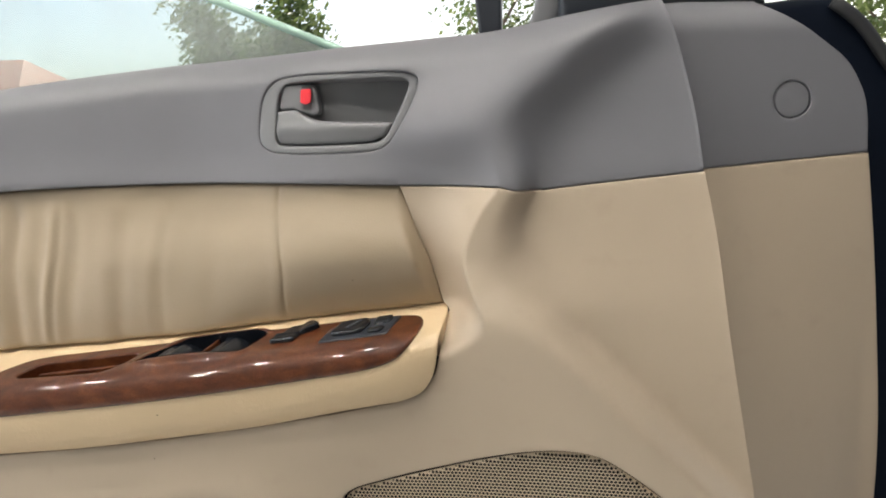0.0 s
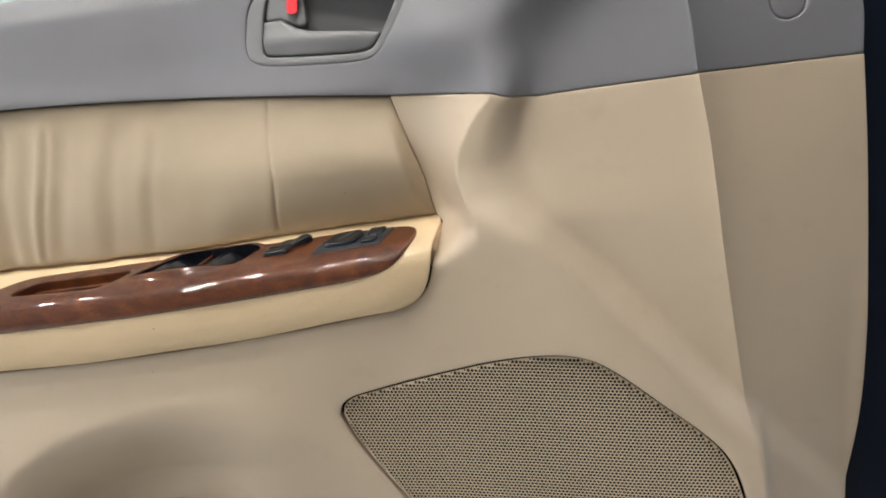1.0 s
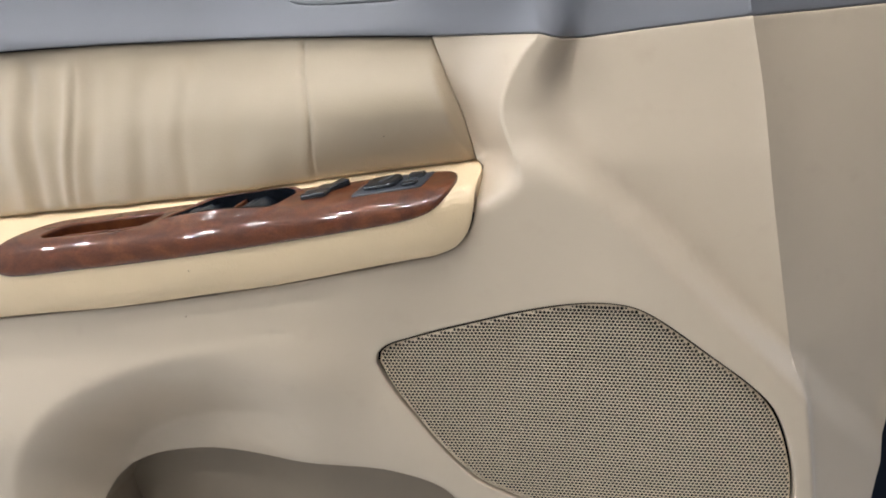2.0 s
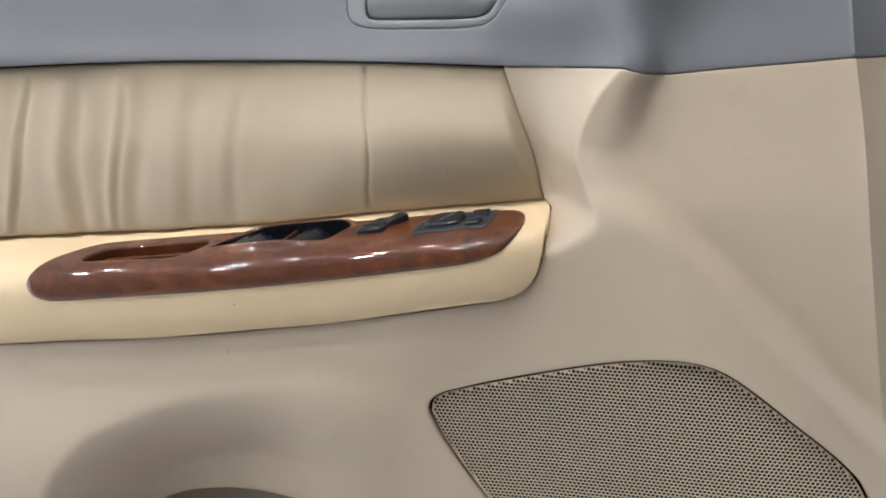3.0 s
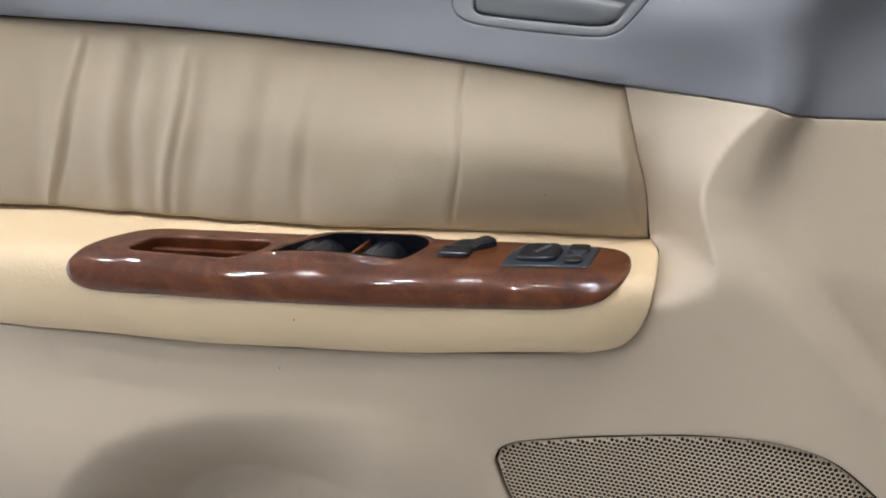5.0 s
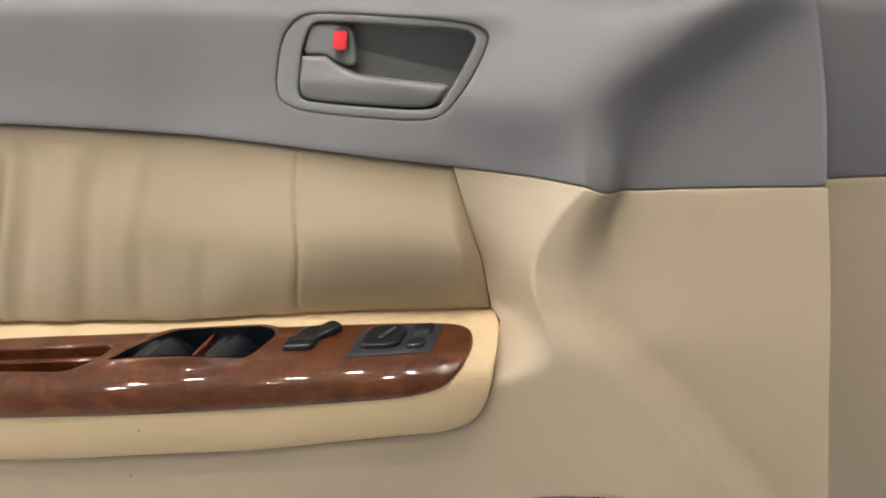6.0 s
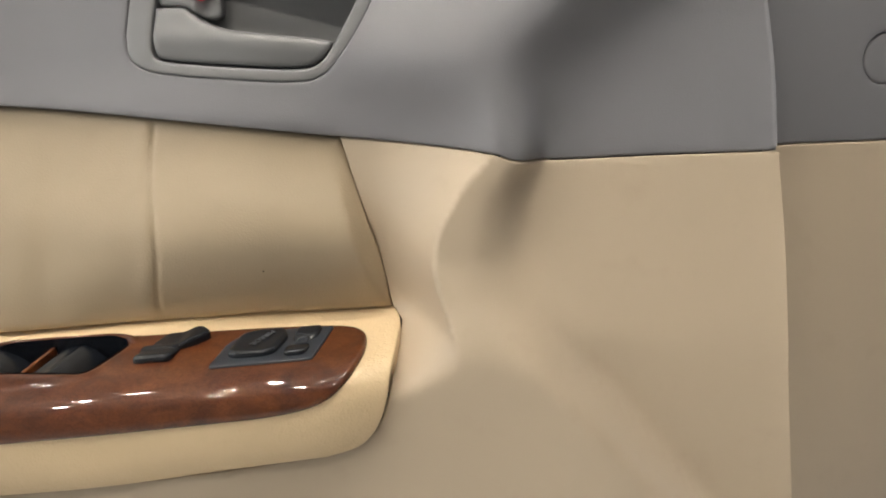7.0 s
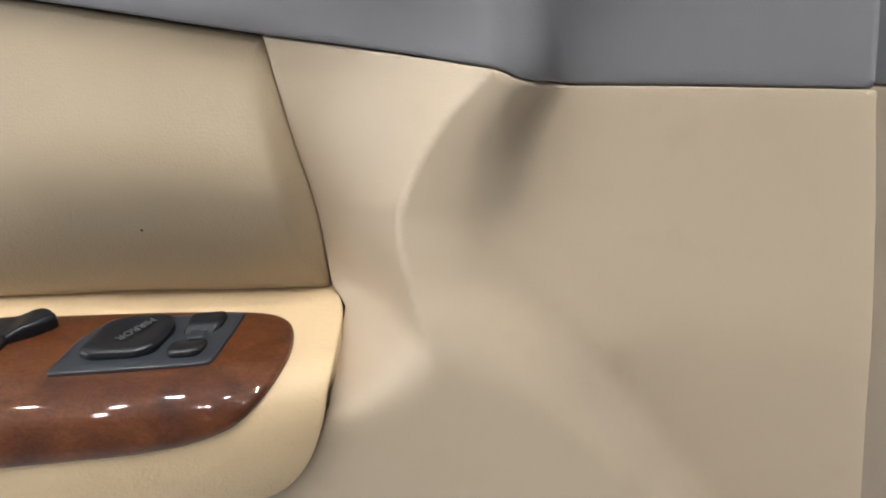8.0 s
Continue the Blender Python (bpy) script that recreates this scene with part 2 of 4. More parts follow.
def part(name, bm, material, parent, label="", flat=True):
    me = bpy.data.meshes.new(name)
    bm.to_mesh(me)
    bm.free()
    me.materials.append(material)
    if not flat:
        me.polygons.foreach_set("use_smooth", [True] * len(me.polygons))
    ob = new(name, me)
    if parent is not None:
        ob.parent = parent
        ob.matrix_parent_inverse = undo(parent)
    if label:
        tagged(ob, label)
    return ob


def thing(name, at, label, category, group="", kind=""):
    ob = new(name)
    ob.location, ob.empty_display_size = at, 0.1
    return tagged(ob, label, category, group, kind)


from mathutils.geometry import delaunay_2d_cdt


def patch(name, outline, place, material, parent, label="", holes=(), step=0.005, extra=None, roll=0.002, skirt=0.01, hole_skirt=None, flip=False, back=False, clear=None):
    """A skin over an outline with holes: place() maps the flat points to space and gives the outward normals; the rim rolls over and turns in by a skirt."""
    rings = [np.asarray(outline)] + [np.asarray(h)[::-1] for h in holes]
    pts, edges = [], []
    for r in rings:
        k = len(pts)
        pts += [tuple(q) for q in r]
        edges += [(k + i, k + (i + 1) % len(r)) for i in range(len(r))]
    fill = []
    if roll:
        for r in rings:
            t = np.roll(r, -1, 0) - np.roll(r, 1, 0)
            nn = np.stack([-t[:, 1], t[:, 0]], 1) / np.maximum(np.hypot(*t.T), 1e-9)[:, None]
            fill += [r + nn * roll * f for f in (0.12, 0.4, 1.0)]
    if extra is not None:
        fill.append(np.asarray(extra))
    lo, hi = rings[0].min(0), rings[0].max(0)
    gx, gy = np.meshgrid(np.arange(lo[0], hi[0], step), np.arange(lo[1], hi[1], step))
    gx = gx + (np.arange(gx.shape[0]) % 2)[:, None] * step * 0.5
    fill.append(np.stack([gx.ravel(), gy.ravel()], 1))

    def distance(p):
        return np.min([nearness(p, r)[0] for r in rings], 0)

    def within(p):
        ok = inside(p, rings[0])
        for r in rings[1:]:
            ok &= ~inside(p, r)
        return ok

    if clear is not None:
        fill[-1] = fill[-1][~clear(fill[-1][:, 0], fill[-1][:, 1])]
    kept = []
    for i, f in enumerate(fill):
        limit = (roll * 1.25 + step * 0.25) if i == len(fill) - 1 else roll * 0.08 + 1e-5
        f = f[within(f)]
        kept.append(f[distance(f) > limit])
    allp = pts + [tuple(q) for q in np.concatenate(kept)]
    v, _, tris, ov, _, _ = delaunay_2d_cdt([Vector(q) for q in allp], edges, [], 0, 1e-7)
    v = np.array([tuple(q) for q in v])
    tris = np.array([t for t in tris if len(t) == 3])
    tris = tris[within(v[tris].mean(1))]
    pos, nor = place(v[:, 0], v[:, 1])
    if roll:
        d = np.clip(distance(v), 0, roll)
        pos = pos - nor * (roll - np.sqrt(np.maximum(roll**2 - (roll - d)**2, 0)))[:, None]
    where = {}
    for i, o in enumerate(ov):
        for j in o:
            where[j] = i
    verts = [tuple(q) for q in pos]
    faces = [tuple(int(i) for i in (t[::-1] if flip else t)) for t in tris]
    k0 = 0
    for j, r in enumerate(rings):
        depth = skirt if j == 0 or hole_skirt is None else hole_skirt
        ids = [where[k0 + i] for i in range(len(r))]
        k0 += len(r)
        if not depth:
            continue
        base = len(verts)
        verts += [tuple(pos[i] - nor[i] * depth) for i in ids]
        for i in range(len(ids)):
            n = (i + 1) % len(ids)
            f = (ids[i], base + i, base + n, ids[n])
            faces.append(f[::-1] if flip else f)
        if back and j == 0:
            ring = list(range(base, base + len(ids)))
            faces.append(tuple(ring if flip else ring[::-1]))
    return build(name, verts, faces, material, parent, label)


def box(bm, lo, hi, bevel=0.0):
    g = bmesh.ops.create_cube(bm, size=1.0)
    lo, hi = Vector(lo), Vector(hi)
    for v in g["verts"]:
        v.co = Vector([(lo[i] + hi[i]) / 2 + v.co[i] * (hi[i] - lo[i]) for i in range(3)])
    if bevel:
        es = list({e for v in g["verts"] for e in v.link_edges})
        bmesh.ops.bevel(bm, geom=es, offset=bevel, segments=2, profile=0.5, affect="EDGES")
    return bm


def tube(name, pts, r, material, parent, label, sides=8):
    """A round strip along a line of places, in one piece."""
    p = [Vector(q) for q in pts]
    verts, faces = [], []
    for i, c in enumerate(p):
        d = (p[min(i + 1, len(p) - 1)] - p[max(i - 1, 0)]).normalized()
        u = d.cross(Vector((0, 1, 0))).normalized()
        w = d.cross(u)
        verts += [c + (u * math.cos(6.28319 * k / sides) + w * math.sin(6.28319 * k / sides)) * r for k in range(sides)]
    for i in range(len(p) - 1):
        for k in range(sides):
            a, b = i * sides + k, i * sides + (k + 1) % sides
            faces.append((a, b, b + sides, a + sides))
    faces += [tuple(range(sides))[::-1], tuple(range((len(p) - 1) * sides, len(p) * sides))]
    return build(name, verts, faces, material, parent, label)


def rod(bm, a, b, r0, r1, sides=10):
    a, b = Vector(a), Vector(b)
    g = bmesh.ops.create_cone(bm, cap_ends=True, segments=sides, radius1=r0, radius2=r1, depth=(b - a).length)
    m = Matrix.Translation((a + b) / 2) @ (b - a).to_track_quat("Z", "Y").to_matrix().to_4x4()
    bmesh.ops.transform(bm, matrix=m, verts=g["verts"])
    return bm


# ---- the door's relief: y over (x, z), smaller towards the cabin ----
def line(zs, xs, z):
    return np.interp(z, zs, xs)


RIDGE_Z = (-0.16, -0.130, -0.106, -0.094, -0.076, -0.059, -0.039, -0.018, 0.0, 0.05, 0.10, 0.15)
RIDGE_X = (0.082, 0.080, 0.074, 0.069, 0.062, 0.0585, 0.063, 0.074, 0.087, 0.084, 0.134, 0.192)
CREASE_Z = (-0.56, -0.386, -0.250, -0.124, -0.047, 0.008, 0.054, 0.106, 0.145)
CREASE_X = (0.318, 0.306, 0.287, 0.269, 0.2605, 0.2515, 0.245, 0.233, 0.221)
REAR_Z = (-0.56, -0.515, -0.455, -0.345, -0.20, -0.083, 0.10)
REAR_X = (-0.572, -0.589, -0.603, -0.614, -0.635, -0.657, -0.664)
ARCH = curve([(-0.20, -0.54), (-0.30, -0.492), (-0.350, -0.462), (-0.379, -0.428), (-0.387, -0.393), (-0.375, -0.352), (-0.336, -0.307), (-0.255, -0.270), (-0.145, -0.246), (-0.05, -0.238), (0.06, -0.234), (0.20, -0.230)], 0.01)
SCOOP = np.concatenate([ARCH, [(0.20, -0.23), (0.20, -0.56)]])
BODY = loop([(-0.75, -0.25), (-0.66, -0.224), (-0.58, -0.208), (-0.50, -0.198), (-0.30, -0.15), (-0.05, -0.130), (0.03, -0.1380), (0.046, -0.1350), (0.062, -0.1265), (0.078, -0.1180), (0.094, -0.1160), (0.114, -0.118), (0.152, -0.146)],
            [(0.152, -0.146), (0.462, -0.450)], [(0.462, -0.450), (0.462, -0.70)], [(0.462, -0.70), (-0.75, -0.70)], [(-0.75, -0.70), (-0.75, -0.25)], step=0.011)


def ridge_x(z):
    return hermite(RIDGE_Z, RIDGE_X, z)


def crease_x(z):
    return hermite(CREASE_Z, CREASE_X, z)


def relief(x, z):
    x, z = np.asarray(x, float), np.asarray(z, float)
    up = smooth(z / 0.05)                                   # 0 on the beige part, 1 well up on the grey part
    xr, xc = ridge_x(z), crease_x(z)
    xl = line((-0.1, -0.068, -0.038, 0.0), (0.037, 0.025, 0.013, 0.0), z)
    peak = line((-0.115, -0.09, -0.06, -0.02, 0.0, 0.05, 0.10, 0.15), (-0.056, -0.051, -0.042, -0.038, -0.036, -0.033, -0.029, -0.023), z)
    flat = line((-0.26, -0.16, -0.10, -0.05, 0.0, 0.10, 0.15), (-0.051, -0.041, -0.034, -0.024, -0.016, -0.004, 0.0), z) + 0.004 * np.clip((xc - x) / 0.15, 0, 1) * smooth((z + 0.1) / 0.1)
    u = np.clip((x - xl) / np.maximum(xr - xl, 0.02), 0, 1)
    v = np.clip((x - (xr - 0.12)) / 0.12, 0, 1)
    left = peak * ((1 - up) * u**1.7 + up * smooth(v))
    d = np.maximum(x - xr, 0)
    fall = (1 - up) * np.exp(-(d / line((-0.10, -0.075, -0.05, -0.012), (0.060, 0.050, 0.040, 0.027), z))**line((-0.10, -0.07, -0.05), (2.6, 3.4, 5.0), z)) + up * np.exp(-(d / 0.040)**2.2)
    y = np.where(x < xr, left, flat + (peak - flat) * fall)
    # the step at the crease and the strip in front of it
    low_lip = 0.0015 * np.exp(-np.maximum(xc - x, 0) / 0.006)
    w = np.clip((x - xc) / np.maximum(0.40 - xc, 0.05), 0, 1.2)
    strip = 0.012 + 0.029 * np.maximum(w, 0)**0.8 + line((-0.26, 0.0), (-0.040, 0.0), z) * (1 - np.clip(w, 0, 1))
    y = y + dip(x) * smooth((z + 0.10) / 0.08)
    # the lower body of the panel stands out; a slanting facet leads up to it
    q = np.stack([x, z], 1)
    reach = hermite((-0.5, 0.0, 0.03, 0.05, 0.07, 0.09, 0.12, 0.16, 0.4), (0.040, 0.028, 0.0350, 0.0370, 0.037, 0.037, 0.027, 0.021, 0.020), x)
    ramp = np.clip(np.where(inside(q, BODY), 0, nearness(q, BODY)[0]) / reach, 0, 1)
    crisp = 0.8 * smooth((x - 0.07) / 0.06)
    wlow = 1 - (crisp * ramp + (1 - crisp) * smooth(ramp))
    low = hermite((-0.70, -0.63, -0.56, -0.42, 0.05, 0.20, 0.34), (0.010, -0.010, -0.037, -0.054, -0.058, -0.072, -0.078), x)
    low = low + 0.012 * smooth((-z - 0.30) / 0.25) - 0.0068 * np.exp(-np.maximum(-0.178 - z, 0) / 0.22) * smooth((0.03 - x) / 0.10)
    low = low - 0.020 * smooth((-0.175 + 0.16 * np.minimum(x, 0) - z) / 0.12) * smooth((-0.04 - x) / 0.10) * smooth((x + 0.62) / 0.16)
    rest = y - low_lip - line((-0.66, -0.52, -0.30), (0.012, 0.006, 0.0), x)
    y = rest * (1 - wlow) + low * wlow
    # hollow above the map pocket
    hollow = np.where(inside(q, SCOOP), nearness(q, ARCH, False)[0], 0)
    t = np.clip(hollow / 0.072, 0, 1)
    ahead = x - line((-0.42, -0.36, -0.27), (0.055, -0.005, -0.055), z)
    y = y + 0.070 * (0.45 * t + 0.55 * smooth(t)) * smooth(-ahead / 0.27)
    step = smooth((x - xc + 0.0004) / (0.0022 + 0.020 * smooth((-0.262 - z) / 0.014)))
    y = y * (1 - step) + (strip - 0.010 * wlow) * step
    # the upper part leans out towards the sill; the rear edge rolls away
    zs = sill(x)
    y = y + lean(z) * smooth((0.22 - x) / 0.26) + np.where(z > 0, 0.002 * smooth(z / 0.04) * smooth((0.24 - x) / 0.12) + 0.026 * np.clip((z - zs + 0.030) / 0.030, 0, 1.2)**2.2, 0)
    y = y - 0.0012 * np.exp(-((z - 0.006) / 0.012)**2) * (z > -0.002) * smooth((0.06 - x) / 0.05)
    e = x - line(REAR_Z, REAR_X, z)
    y = y + 0.045 * np.clip(1 - e / 0.055, 0, 1.3)**2.2
    return y


def dip(x):
    """The upper door bows away from the cabin behind the handle."""
    return 0.030 * smooth((-0.03 - x) / 0.19) * smooth((x + 0.60) / 0.14)


def lean(z):
    """The upper door leans away from the cabin towards the sill."""
    return 0.13 * np.maximum(np.asarray(z) - 0.006, 0)


def sill(x):
    return np.interp(x, (-0.66, -0.384, -0.242, -0.108, 0.02, 0.094, 0.142, 0.227, 0.40), (0.066, 0.103, 0.1155, 0.121, 0.127, 0.133, 0.139, 0.149, 0.152))


def on_relief(lift=0.0):
    def place(x, z):
        y = relief(x, z)
        e = 0.0008
        gx = (relief(x + e, z) - relief(x - e, z)) / (2 * e)
        gz = (relief(x, z + e) - relief(x, z - e)) / (2 * e)
        n = np.stack([np.clip(gx, -1.5, 1.5), -np.ones_like(gx), np.clip(gz, -1.5, 1.5)], 1)
        n /= np.linalg.norm(n, axis=1)[:, None]
        return np.stack([x, y, z], 1) + n * lift, n
    return place


def on_plane(y, tilt_x=0.0, tilt_z=0.0, x0=0.0, z0=0.0, dish=None):
    def place(x, z):
        yy = y + tilt_x * (x - x0) + tilt_z * (z - z0)
        if dish is not None:
            yy = yy + dish(x, z)
        n = np.tile(np.array([tilt_x, -1.0, tilt_z]) / math.sqrt(1 + tilt_x**2 + tilt_z**2), (len(x), 1))
        return np.stack([x, yy, z], 1), n
    return place


# ---- the armrest: a cross-section swept along the door ----
SECTION = np.array([(0.014, -0.002), (0.000, -0.0072), (-0.015, -0.0098), (-0.050, -0.0165), (-0.063, -0.0205), (-0.0715, -0.027),
                    (-0.0755, -0.036), (-0.0760, -0.047), (-0.0745, -0.062), (-0.0705, -0.0745), (-0.0640, -0.0822)])
ARC = np.concatenate([[0], np.cumsum(np.hypot(*(SECTION[1:] - SECTION[:-1]).T))])
GIRTH = ARC[-1]


def arm(x, v):
    y, z = hermite(ARC, SECTION[:, 0], v), hermite(ARC, SECTION[:, 1], v)
    zb = -0.1027 + 0.1 * x - 0.004 * np.exp(-((x + 0.24) / 0.16)**2)
    kz = hermite((-0.56, -0.48, -0.35, -0.137, 0, 0.045), (1.17, 1.10, 1.045, 0.965, 0.855, 0.80), x)
    ky = hermite((-0.56, -0.48, -0.40, -0.25, -0.1, 0, 0.045), (0.62, 0.82, 0.95, 1.0, 1.0, 0.955, 0.80), x)
    return np.stack([x, np.where(y < 0, y * ky, y), zb + kz * z], 1)


def on_arm(lift=0.0, shape=None):
    def place(x, v):
        e = 0.0006
        px, pv = arm(x + e, v) - arm(x - e, v), arm(x, np.clip(v + e, 0, GIRTH)) - arm(x, np.clip(v - e, 0, GIRTH))
        n = np.cross(pv, px)
        n /= np.linalg.norm(n, axis=1)[:, None]
        up = lift if shape is None else lift + shape(x, v)
        return arm(x, v) + n * np.reshape(up, (-1, 1)) * np.ones((len(x), 1)), n
    return place


def sv(*pts):
    """Armrest places given as (x, share of the girth)."""
    return [(x, s * GIRTH) for x, s in pts]


# ---- the car door ----
door = thing("car_door", (0.0, 0.06, -0.60), "open car door with grey and beige trim and wood armrest", "car door")

BORDER_REAR = [(-0.590, -0.010), (-0.515, -0.006), (-0.348, 0.002), (-0.198, 0.0042), (-0.08, 0.0025), (0.0, 0.0)]
BORDER_FRONT = [(0.0, 0.0), (0.045, -0.0005), (0.078, -0.001), (0.089, -0.0015), (0.099, -0.0045), (0.110, -0.0058), (0.130, -0.004), (0.164, -0.0005), (0.2495, 0.0075)]
BORDER_STRIP = [(0.2495, 0.0075), (0.32, 0.0125), (0.3955, 0.018)]
FRONT_EDGE = [(0.3955, 0.018), (0.404, -0.06), (0.411, -0.145), (0.416, -0.228), (0.415, -0.304), (0.406, -0.371), (0.393, -0.45), (0.37, -0.56)]
PAD_RIGHT = sv((0.0350, 0.0), (0.0395, 0.12), (0.0412, 0.25), (0.0400, 0.42), (0.0385, 0.58), (0.0375, 0.72), (0.0325, 0.86), (0.022, 0.955), (0.004, 1.0))
PAD_LEFT = sv((-0.490, 1.0), (-0.516, 0.985), (-0.535, 0.93), (-0.5455, 0.82), (-0.5490, 0.70), (-0.5475, 0.57), (-0.5425, 0.44), (-0.5355, 0.33), (-0.5300, 0.22), (-0.528, 0.10), (-0.5290, 0.0))


def xz(pts):
    a = np.array(pts)
    q = arm(a[:, 0], a[:, 1])
    return [(float(p[0]), float(p[2])) for p in q]


seam_right = [(0.0, 0.0), (0.0135, -0.038), (0.0255, -0.068)] + xz(PAD_RIGHT)[:1]
pad_r, pad_l = xz(list(curve(PAD_RIGHT, 0.003)) + PAD_RIGHT[-1:]), xz(list(curve(PAD_LEFT, 0.003)) + PAD_LEFT[-1:])
pad_low = xz(sv(*[(x, 1.0) for x in np.linspace(0.004, -0.490, 9)]))
lower_outline = loop(
    BORDER_FRONT[::-1], seam_right, pad_r, pad_low, pad_l, [pad_l[-1], (-0.5485, -0.102), (-0.5730, -0.054)], BORDER_REAR[:1] + [(-0.62, -0.011)],
    [(-0.661, -0.012), (-0.657, -0.083), (-0.635, -0.20), (-0.614, -0.345), (-0.603, -0.455), (-0.589, -0.515), (-0.572, -0.56)],
    [(-0.572, -0.56), (0.0, -0.565)], FRONT_EDGE[::-1], BORDER_STRIP[::-1], step=0.004)
speaker = loop([(-0.0500, -0.273), (-0.0480, -0.263), (-0.0400, -0.2560), (-0.026, -0.251), (0.028, -0.2365), (0.10, -0.2195), (0.145, -0.2155), (0.174, -0.222), (0.222, -0.2545),
                (0.268, -0.291), (0.285, -0.320), (0.2965, -0.369), (0.293, -0.405), (0.27, -0.432), (0.20, -0.440), (0.13, -0.425), (0.079, -0.405), (0.039, -0.388), (0.009, -0.360),
                (-0.020, -0.323), (-0.040, -0.294)], step=0.003)
speaker = np.array([0.10, -0.025]) + (speaker - np.array([0.10, -0.025])) * 0.978 + np.array([-0.0008, 0.0022])
pocket = loop([(-0.332, -0.428), (-0.321, -0.406), (-0.290, -0.388), (-0.25, -0.3795), (-0.19, -0.3735), (-0.10, -0.3695), (-0.033, -0.372), (0.004, -0.384), (0.022, -0.406), (0.03, -0.45),
               (0.0, -0.49), (-0.15, -0.505), (-0.28, -0.49), (-0.325, -0.455)], step=0.003)
zr = np.linspace(-0.125, -0.002, 60)
zc = np.linspace(-0.55, 0.14, 240)
crease_rows = np.concatenate([np.stack([crease_x(zc) + o, zc], 1) for o in (-0.004, -0.0012, -0.0004, 0.0004, 0.0011, 0.0018, 0.0035)])
ridge_rows = np.concatenate([np.stack([ridge_x(zr) + o, zr], 1) for o in (-0.0025, 0.0, 0.0025)])
def by_crease(x, z):
    return np.abs(x - crease_x(z)) < 0.0055


patch("lower_trim", lower_outline, on_relief(), BEIGE, door, "smooth beige moulded plastic lower panel", holes=(speaker, pocket),
              extra=np.concatenate([crease_rows, ridge_rows]), roll=0.0011, skirt=0.024, hole_skirt=0.010, clear=by_crease)

def handle_place(o):
    """The handle's outlines sit in the bowed part of the panel."""
    return np.array([0.0168, 0.0010]) + (o - np.array([0.0175, 0.0])) * np.array([1.022, 1.0])


# grey upper panel with openings for the handle and the round cover
handle_out = handle_place(loop([(-0.128, 0.050), (-0.1245, 0.078), (-0.114, 0.0925), (-0.098, 0.097), (-0.04, 0.098), (0.004, 0.097), (0.0165, 0.092), (0.0175, 0.083), (0.0095, 0.062), (-0.001, 0.044),
                   (-0.009, 0.0345), (-0.020, 0.030), (-0.06, 0.0285), (-0.10, 0.0290), (-0.117, 0.0315), (-0.1255, 0.038)], step=0.003))
button_c, button_r = (0.330, 0.064), 0.0158
ang = np.linspace(0, 2 * math.pi, 49)[:-1]
button_ring = np.stack([button_c[0] + button_r * np.cos(ang), button_c[1] + button_r * np.sin(ang)], 1)
upper_outline = loop(BORDER_STRIP, [(0.3955, 0.018), (0.3935, 0.052), (0.3885, 0.071), (0.375, 0.094), (0.351, 0.114), (0.326, 0.132), (0.302, 0.148)], [(0.302, 0.150), (0.265, 0.1515)],
                     [(0.227, 0.149), (0.142, 0.139), (0.094, 0.133), (0.02, 0.127), (-0.108, 0.121), (-0.242, 0.1155), (-0.384, 0.103), (-0.52, 0.086)],
                     [(-0.664, 0.066), (-0.664, 0.02)], [(-0.661, -0.0105), (-0.62, -0.0095)], BORDER_REAR, BORDER_FRONT)
upper_outline = upper_outline + np.array([0, 0.0008])
zc2 = np.linspace(0.012, 0.145, 60)
def on_upper(x, z):
    """The grey panel laps over the leather and sits just behind the beige part further on."""
    p, n = on_relief(0.0)(x, z)
    return p + n * (0.0012 - 0.0022 * smooth((x - 0.02) / 0.06))[:, None], n


patch("upper_trim", upper_outline, on_upper, GREY, door, "soft grey grained plastic upper panel", holes=(handle_out, button_ring),
              extra=np.concatenate([np.stack([crease_x(zc2) + o, zc2], 1) for o in (-0.004, -0.0012, -0.0004, 0.0004, 0.0011, 0.0018, 0.0035)]),
              step=0.0045, roll=0.0014, skirt=0.018, hole_skirt=0.006, clear=by_crease)
small = button_ring * 0.965 + np.array(button_c) * 0.035
patch("screw_cover", small, lambda x, z: on_relief(-0.0018)(x, z), GREY, door, "round grey screw cover", step=0.003, roll=0.0018, skirt=0.006)

# leather insert with drawn folds and a sewn seam
FOLDS = ((-0.434, -0.03, 0.0019, 0.0032), (-0.450, 0.14, 0.0010, 0.0085), (-0.393, 0.13, 0.0030, 0.0080), (-0.364, 0.10, 0.0010, 0.0070), (-0.340, 0.02, 0.0020, 0.0036),
         (-0.329, 0.04, 0.0018, 0.0095), (-0.277, 0.02, 0.0013, 0.0090), (-0.235, 0.03, 0.0009, 0.0060), (-0.480, 0.20, 0.0007, 0.0100), (-0.185, 0.0, 0.0005, 0.0100))


